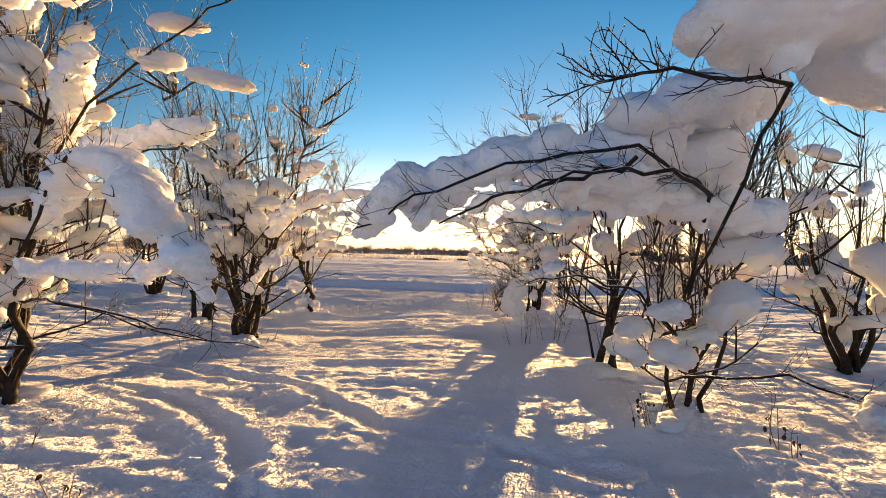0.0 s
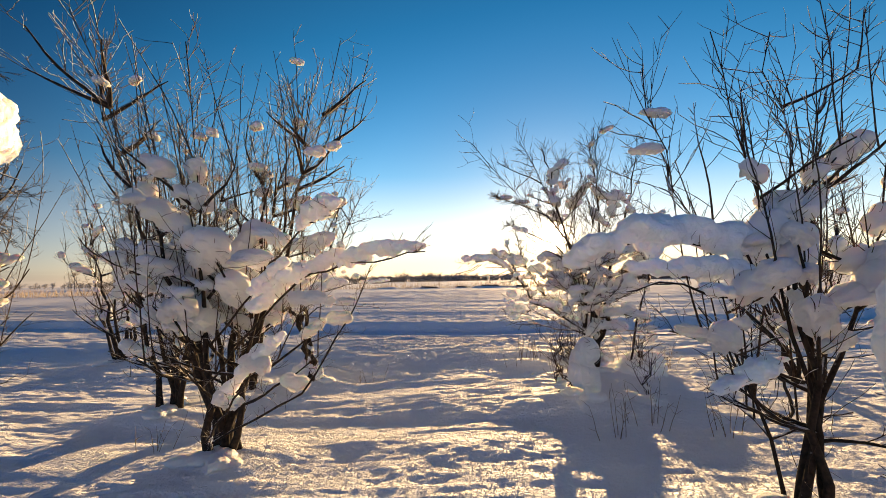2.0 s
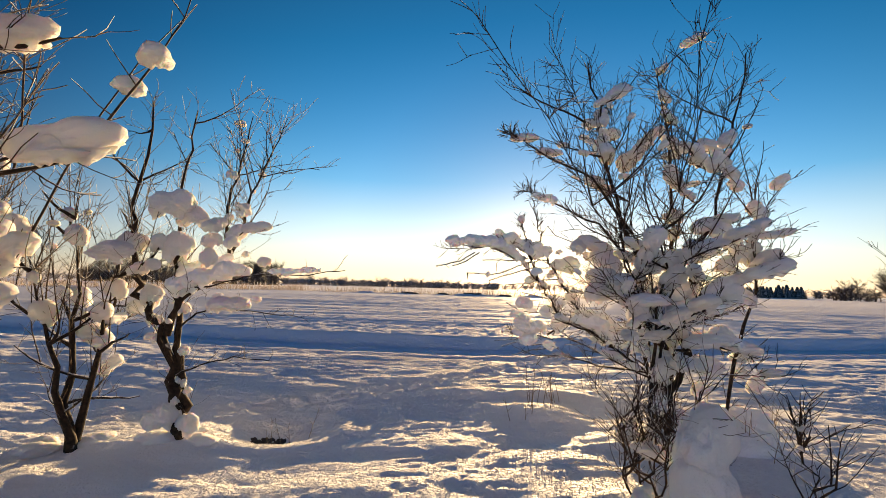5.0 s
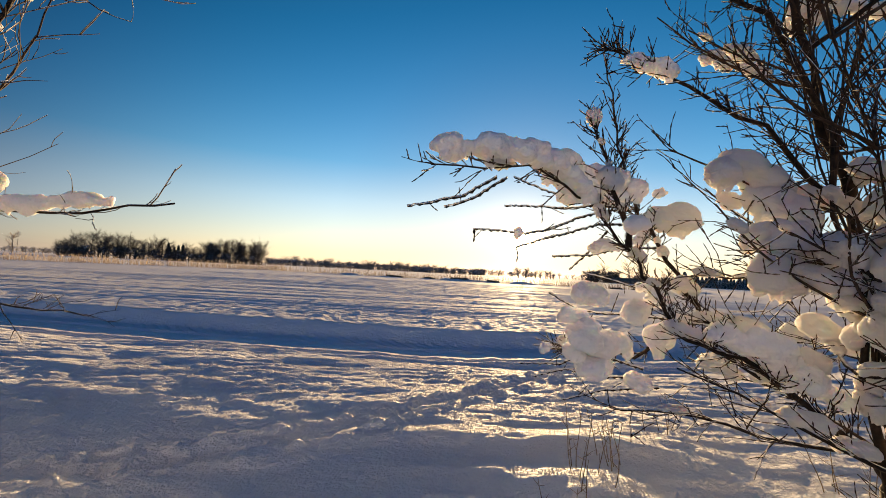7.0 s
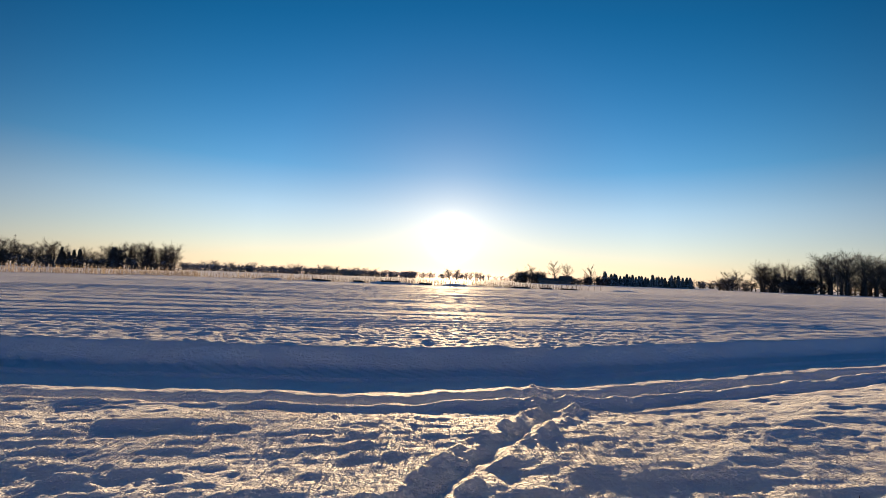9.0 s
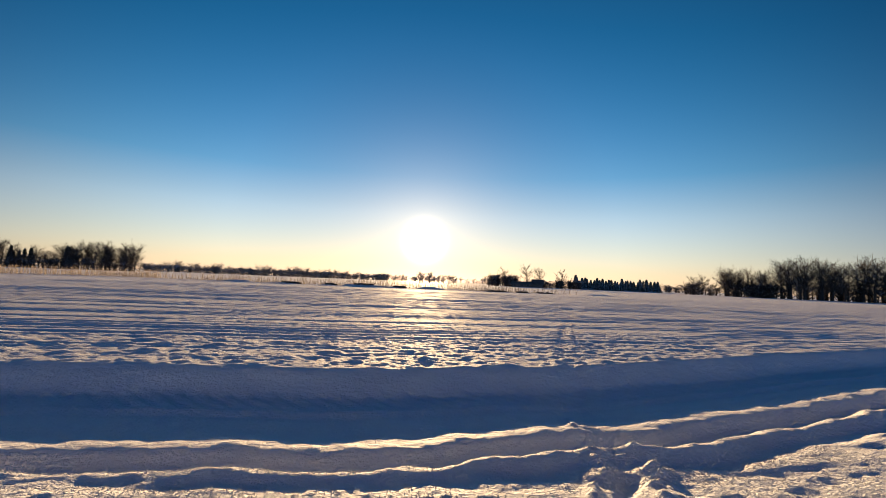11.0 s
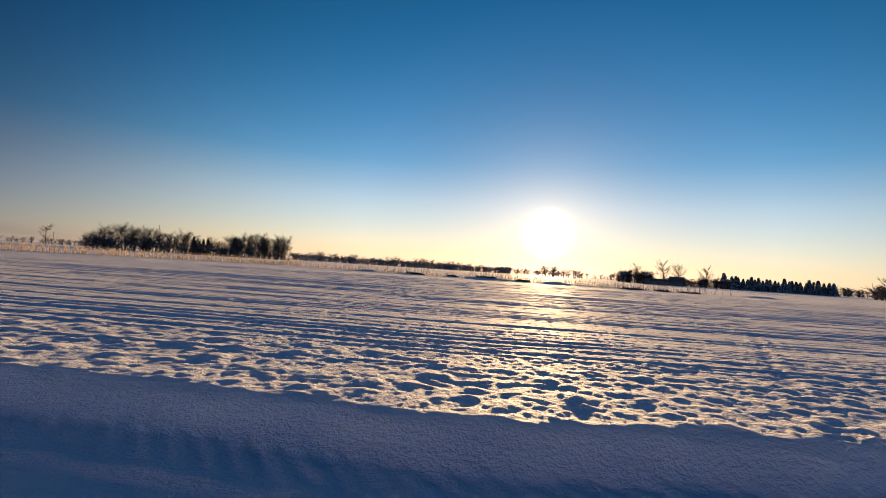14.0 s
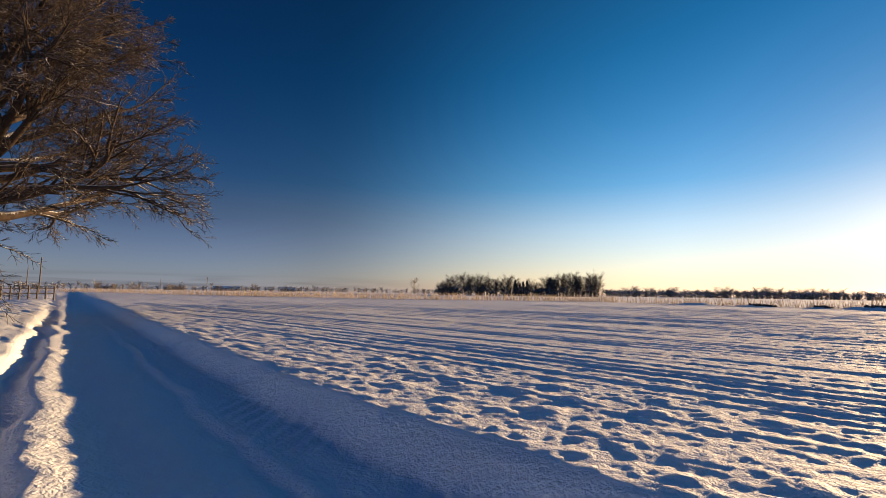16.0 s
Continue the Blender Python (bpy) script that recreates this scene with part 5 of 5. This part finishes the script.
# ---------------------------------------------------------------- far trees
def bare_tree(seed, limbs=16, twig=5, thick=0.012, spread=0.32, low=0.22):
    """A leafless tree one unit high."""
    rng = random.Random(seed)
    t = Tubes()
    top = Vector((rng.gauss(0, 0.05), rng.gauss(0, 0.05), 0.9))
    trunk = [Vector((0, 0, -0.02)), Vector((0, 0, 0.3)) + top * 0.02, top * 0.62, top]
    t.add(trunk, [0.03, 0.022, 0.014, 0.005], 5)
    for k in range(limbs):
        u = rng.uniform(low, 0.95)
        p = Vector((0, 0, 0)).lerp(top, u)
        a = rng.uniform(0, 6.28)
        rise = rng.uniform(0.35, 1.1)
        ln = spread * rng.uniform(0.6, 1.25) * (1.2 - 0.55 * u)
        b = bent(rng, p, Vector((math.cos(a), math.sin(a), rise)), ln, 3, 0.12, 0.10)
        t.add(b, [thick, thick * 0.8, thick * 0.6, thick * 0.35], 3)
        for _ in range(twig):
            q = b[rng.randint(1, 3)]
            t.add(bent(rng, q, Vector((rng.gauss(math.cos(a) * 0.6, 0.6), rng.gauss(math.sin(a) * 0.6, 0.6), rng.uniform(0.1, 1.1))), ln * rng.uniform(0.3, 0.7), 2, 0.15, 0.1), [thick * 0.5, thick * 0.4, thick * 0.2], 3)
    return t


def spruce(seed):
    """A spruce one unit high, with drooping tiers of boughs."""
    rng = random.Random(seed)
    t = Tubes()
    t.add([Vector((0, 0, -0.02)), Vector((0, 0, 0.5)), Vector((0, 0, 1.0))], [0.02, 0.012, 0.003], 5)
    for tier in range(13):
        z = 0.06 + 0.9 * tier / 13
        r = 0.26 * (1 - z) + 0.015
        for k in range(9):
            a = 6.28 * (k + rng.random() * 0.7) / 9
            ln = r * rng.uniform(0.75, 1.2)
            p, way = Vector((0, 0, z)), Vector((math.cos(a), math.sin(a), 0))
            t.add([p, p + way * ln * 0.6 + Vector((0, 0, 0.005)), p + way * ln - Vector((0, 0, 0.03 + 0.1 * r))], [0.045, 0.042, 0.006], 3)
    return t


def arrays(t):
    return t.build()


BARE = [bare_tree(200 + k) for k in range(6)]
THIN = [bare_tree(230 + k, 16, 2, 0.024, 0.40, 0.02) for k in range(5)]
RICH = [bare_tree(245 + k, 24, 14, 0.0055, 0.38, 0.16) for k in range(7)]
SPRUCE = [spruce(260 + k) for k in range(3)]
BARE_A, THIN_A, RICH_A, SPRUCE_A = [[arrays(t) for t in some] for some in (BARE, THIN, RICH, SPRUCE)]
EYE0 = Vector((0, -9, 0))


def polar(az, dist):
    return EYE0.x + dist * math.sin(radians(az)), EYE0.y + dist * math.cos(radians(az))


def woods(name, label, rows, material):
    """rows: (kind arrays, x, y, height, width). One object of stuff."""
    verts, faces, base = [], [], 0
    for (v, f), x, y, h, w in rows:
        a = rng.uniform(0, 6.28)
        c, s = math.cos(a), math.sin(a)
        p = np.stack([(v[:, 0] * c - v[:, 1] * s) * h * w + x, (v[:, 0] * s + v[:, 1] * c) * h * w + y, v[:, 2] * h], -1)
        verts.append(p)
        faces.append(f + base)
        base += len(v)
    ob = new(name, numpy_mesh(name, np.concatenate(verts), np.concatenate(faces), material, False))
    return tagged(ob, label, "woods", kind="stuff")


def band(kind, az0, az1, dist, count, h0, h1, depth=10.0, width=1.0):
    out = []
    for _ in range(count):
        az = rng.uniform(az0, az1)
        x, y = polar(az, dist + rng.uniform(0, depth))
        out.append((rng.choice(kind), x, y, rng.uniform(h0, h1), width))
    return out


woods("dark_grove", "dark leafless grove at the far side of the field",
      band(RICH_A, -39.5, -20.4, 238, 84, 4.5, 10, 16, 0.95) + band(RICH_A, -25.8, -20.6, 236, 30, 8.5, 12.0, 14, 0.85) + band(RICH_A, -37, -31, 238, 16, 8, 11.5, 10, 1.0) + band(THIN_A, -39.5, -20.2, 234, 110, 2.5, 5, 6, 1.6), FARTWIG)
woods("grove_spruces", "dark spruces among bare trees at the far grove", band(SPRUCE_A, -31, -27.5, 246, 5, 7, 9.5, 8) + band(SPRUCE_A, -26.4, -25.8, 244, 3, 9, 10.5, 5), NEEDLE)
woods("far_treeline", "pale frosted line of trees on the horizon", band(THIN_A, -20, 6, 430, 360, 4, 6.5, 40, 1.9) + band(RICH_A, -18, 2, 430, 50, 6.5, 9, 30, 1.3) + band(THIN_A, 5, 20, 520, 70, 4, 7, 40, 1.6), HAZETWIG)
woods("horizon_treeline", "low distant trees along the horizon behind the village", band(THIN_A, -84, -38, 520, 260, 3, 6, 60, 1.9) + band(BARE_A, -84, -40, 500, 50, 5, 8.5, 40, 1.4), HAZETWIG)
# the haze-pale twig colour also stands for the sun's glare here
woods("glowing_trees", "small bare trees standing under the low sun", band(BARE_A, 9.6, 11.6, 300, 10, 5, 7, 6, 1.4) + band(BARE_A, 12.2, 14.5, 310, 10, 4.5, 6.5, 6, 1.4), HAZETWIG)
woods("farm_scrub", "dark scrub and hedge round a distant farm", band(THIN_A, 18.2, 22, 235, 40, 4, 6.5, 10, 1.5) + band(THIN_A, 23, 29, 232, 70, 2.5, 4.5, 8, 1.8) + band(THIN_A, 36, 42, 330, 40, 3, 5, 20, 1.8), FARTWIG)
woods("right_grove", "dark leafless grove with big spreading trees at the field's edge", band(THIN_A, 40.0, 62, 186, 150, 2.5, 5.5, 12, 1.7) + band(RICH_A, 43.5, 47.5, 188, 20, 7, 9.5, 10, 1.1) + band(RICH_A, 48.5, 62, 180, 50, 9, 12.5, 14, 1.1), FARTWIG)


def single_tree(name, label, category, group, t, material, places, wide=1.0):
    first = None
    for x, y, h, turn in places:
        if first is None:
            first = thing(name, (x, y, 0.1), label, category, group)
            kinds = t.mesh("trunk_and_crown", material)
            part("crown", kinds, first, m=Matrix.Diagonal((h * wide, h * wide, h, 1)) @ pose(0, 0, 0, 0, 0, turn))
        else:
            o = copy_thing(first, pose(x, y, 0.1))
            o.children[0].matrix_basis = Matrix.Diagonal((h * wide, h * wide, h, 1)) @ pose(0, 0, 0, 0, 0, turn)


for k, (az, d, h) in enumerate([(20.2, 228, 8.5), (23.0, 232, 10.5), (24.3, 230, 9.8), (26.9, 228, 9.2), (40.9, 200, 7.0), (41.8, 204, 7.2), (-42.4, 300, 9.5)]):
    x, y = polar(az, d)
    single_tree("bare_tree", "leafless tree standing alone in the distance", "tree", "lone far trees", bare_tree(300 + k, 22, 6, 0.012, 0.36), FARTWIG if az > 0 else HAZETWIG, [(x, y, h, 0)])
spots = []
for k in range(27):
    az = 28.6 + 8.8 * k / 26 + rng.uniform(-0.1, 0.1)
    x, y = polar(az, 250 + rng.uniform(-2, 2))
    spots.append((x, y, rng.uniform(4.6, 6.6) + (1.5 if k == 0 else 0), rng.uniform(0, 360)))
single_tree("spruce", "dark spruce in a planted row by a farm", "spruce", "row of spruces", SPRUCE[0], NEEDLE, spots, 1.6)


def box(bm, x0, x1, y0, y1, z0, z1):
    v = [bm.verts.new(p) for p in ((x0, y0, z0), (x1, y0, z0), (x1, y1, z0), (x0, y1, z0), (x0, y0, z1), (x1, y0, z1), (x1, y1, z1), (x0, y1, z1))]
    for f in ((0, 3, 2, 1), (4, 5, 6, 7), (0, 1, 5, 4), (1, 2, 6, 5), (2, 3, 7, 6), (3, 0, 4, 7)):
        bm.faces.new([v[i] for i in f])


def house(name, label, az, dist, w, d, eave, ridge, wall, windows, cover=None):
    x, y = polar(az, dist)
    root = thing(name, (x, y, 0.1), label, "building", "far farm buildings")
    root.rotation_euler = (0, 0, -radians(az))
    bm = bmesh.new()
    box(bm, -w / 2, w / 2, -d / 2, d / 2, 0, eave)
    a = [bm.verts.new((sx * w / 2, sy, z)) for sx in (-1, 1) for sy, z in ((-d / 2, eave), (d / 2, eave), (0, ridge))]
    bm.faces.new(a[:3])
    bm.faces.new(a[3:])
    part("wall", finish("wall", bm, wall), root)
    bm = bmesh.new()
    for s in (-1, 1):
        q = [(-w / 2 - 0.4, s * (d / 2 + 0.4), eave - 0.2), (w / 2 + 0.4, s * (d / 2 + 0.4), eave - 0.2), (w / 2 + 0.4, 0, ridge + 0.05), (-w / 2 - 0.4, 0, ridge + 0.05)]
        lo = [bm.verts.new(p) for p in q]
        hi = [bm.verts.new((p[0], p[1], p[2] + 0.3)) for p in q]
        bm.faces.new(hi)
        bm.faces.new(lo[::-1])
        for i in range(4):
            bm.faces.new((lo[i], lo[(i + 1) % 4], hi[(i + 1) % 4], hi[i]))
    part("roof", finish("roof", bm, cover or SNOW), root, "dark board roof" if cover else "roof covered with snow")
    for k in range(windows):
        bm = bmesh.new()
        cx = -w / 2 + w * (k + 0.5) / windows
        box(bm, cx - 0.5, cx + 0.5, -d / 2 - 0.05, -d / 2 + 0.02, eave * 0.35, eave * 0.8)
        part("window", finish("window", bm, DARKGLASS), root)


house("barn", "low weathered wooden barn with a dark roof", 22.3, 222, 9, 5, 1.5, 2.3, WOOD, 3, WOOD)
house("shed", "small dark gabled shed beside a barn", 24.2, 226, 5, 5, 1.8, 3.6, WOOD, 1, WOOD)
house("farmhouse", "dark farmhouse half hidden by trees", 46.9, 196, 8, 6, 2.2, 4.0, WOOD, 4, WOOD)
for az, d, w, ridge in [(-64.0, 560, 26, 4.6), (-57.5, 570, 16, 4.6), (-75.0, 560, 14, 5.0), (-69.0, 580, 20, 4.4)]:
    house("village_house", "distant village house with a snow-covered roof", az, d, w, 10, 3.2, ridge, PLASTER, 5)


def utility_pole(az, dist, h):
    x, y = polar(az, dist)
    root = thing("utility_pole", (x, y, 0.0), "weathered wooden utility pole far along the lane", "utility pole", "utility poles")
    t = Tubes()
    t.add([Vector((0, 0, 0)), Vector((0, 0, h * 0.5)), Vector((0, 0, h))], [0.16, 0.14, 0.11], 7)
    part("pole", t.mesh("pole", WOOD), root)
    t = Tubes()
    t.add([Vector((-0.8, 0, h - 0.5)), Vector((0.8, 0, h - 0.5))], [0.06, 0.06], 4)
    part("crossarm", t.mesh("crossarm", WOOD), root)


for az, d, h in [(-78.5, 140, 8), (-80.0, 210, 8), (-65.5, 290, 8), (-70.0, 360, 8), (-42.0, 420, 9), (49.8, 176, 6.0), (-33.5, 330, 16)]:
    utility_pole(az, d, h)


def rail_fence(start, end, label):
    """Weathered posts and two rails."""
    a, b = Vector((*start, 0)), Vector((*end, 0))
    root = thing("rail_fence", (*start, 0.1), label, "fence")
    n = 9
    for k in range(n):
        p = (b - a) * k / (n - 1)
        t = Tubes()
        t.add([p + Vector((0, 0, -0.15)), p + Vector((0, 0, 0.6)), p + Vector((0, 0, 1.2))], [0.08, 0.075, 0.07], 6)
        part("post", t.mesh("post", WOOD), root)
    for z in (0.55, 1.0):
        t = Tubes()
        t.add([Vector((0, 0, z)), (b - a) * 0.5 + Vector((0, 0, z - 0.03)), b - a + Vector((0, 0, z))], [0.05, 0.05, 0.05], 6)
        part("rail", t.mesh("rail", WOOD), root)
    return root


rail_fence((-58.0, 1.6), (-58.0, 6.6), "weathered wooden rail fence across the far end of the field")


# ---------------------------------------------------------------- the big bare tree by the lane
def big_tree(place, label, seed):
    rng = random.Random(seed)
    root = thing("oak_tree", (place[0], place[1], 0.0), label, "tree")
    twigs_mesh, mid = Tubes(), Tubes()
    trunk = [Vector((0, 0, -0.2)), Vector((0.05, 0.05, 1.2)), Vector((0.0, 0.15, 2.6)), Vector((0.15, 0.1, 4.2)), Vector((0.1, 0.0, 6.5)), Vector((0.3, 0.1, 9.5)), Vector((0.2, 0.0, 13.0))]
    t = Tubes()
    t.add(trunk, [0.62, 0.50, 0.46, 0.44, 0.32, 0.2, 0.08], 12)
    part("trunk", t.mesh("trunk", OAKBARK), root)

    def grow(p, way, length, radius, level):
        pts = bent(rng, p, way, length, 6 if level < 2 else 4 if level < 4 else 2, 0.10 + 0.02 * level, (0.03, 0.0, -0.02, -0.03)[min(level, 3)])
        end = radius * 0.35
        if level == 0:
            limb = Tubes()
            limb.add(pts, taper(len(pts), radius, end), 8)
            part("limb", limb.mesh("limb", OAKBARK), root)
        elif level == 1:
            mid.add(pts, taper(len(pts), radius, end), 5)
        else:
            twigs_mesh.add(pts, taper(len(pts), max(radius, 0.010), 0.005), 3)
        if level == 4:
            return
        for _ in range((8, 7, 6, 4)[level]):
            u = rng.uniform(0.25, 1.0) * (len(pts) - 1)
            i = min(int(u), len(pts) - 2)
            q = pts[i].lerp(pts[i + 1], u - i)
            along = (pts[i + 1] - pts[i]).normalized()
            out = Vector((rng.gauss(0, 1), rng.gauss(0, 1), rng.gauss(0.1, 0.7))).normalized()
            grow(q, along + out * 0.6, length * rng.uniform(0.34, 0.58), end * 1.1 if level else end * 0.95, level + 1)

    for k in range(46):
        u = (k - 13) / 32 if k > 13 else 0.04 * k
        z = 3.6 + 8.8 * u
        a = 2.4 * k + rng.uniform(-0.3, 0.3)
        rise = -0.05 + 1.0 * u + rng.uniform(-0.05, 0.2)
        grow(Vector((0.1, 0.05, z)), Vector((math.cos(a), math.sin(a), rise)), (5.5 - 1.0 * u) * rng.uniform(0.85, 1.15), 0.20 - 0.11 * u, 0)
    part("branch_mass", mid.mesh("branch_mass", OAKBARK), root)["kind"] = "stuff"
    part("twig_mass", twigs_mesh.mesh("twig_mass", OAKTWIG), root, "fine brown twigs lit by the low sun")["kind"] = "stuff"
    return root


big_tree((-25.6, -2.1), "big spreading leafless oak beside the lane", 401)
shrub((-13.2, -5.4), "snow-covered shrub beside the lane", 61, 1.8, 5, 0.6, 0.035, 0.8, 40, 1.2, 0.1, 0.9)
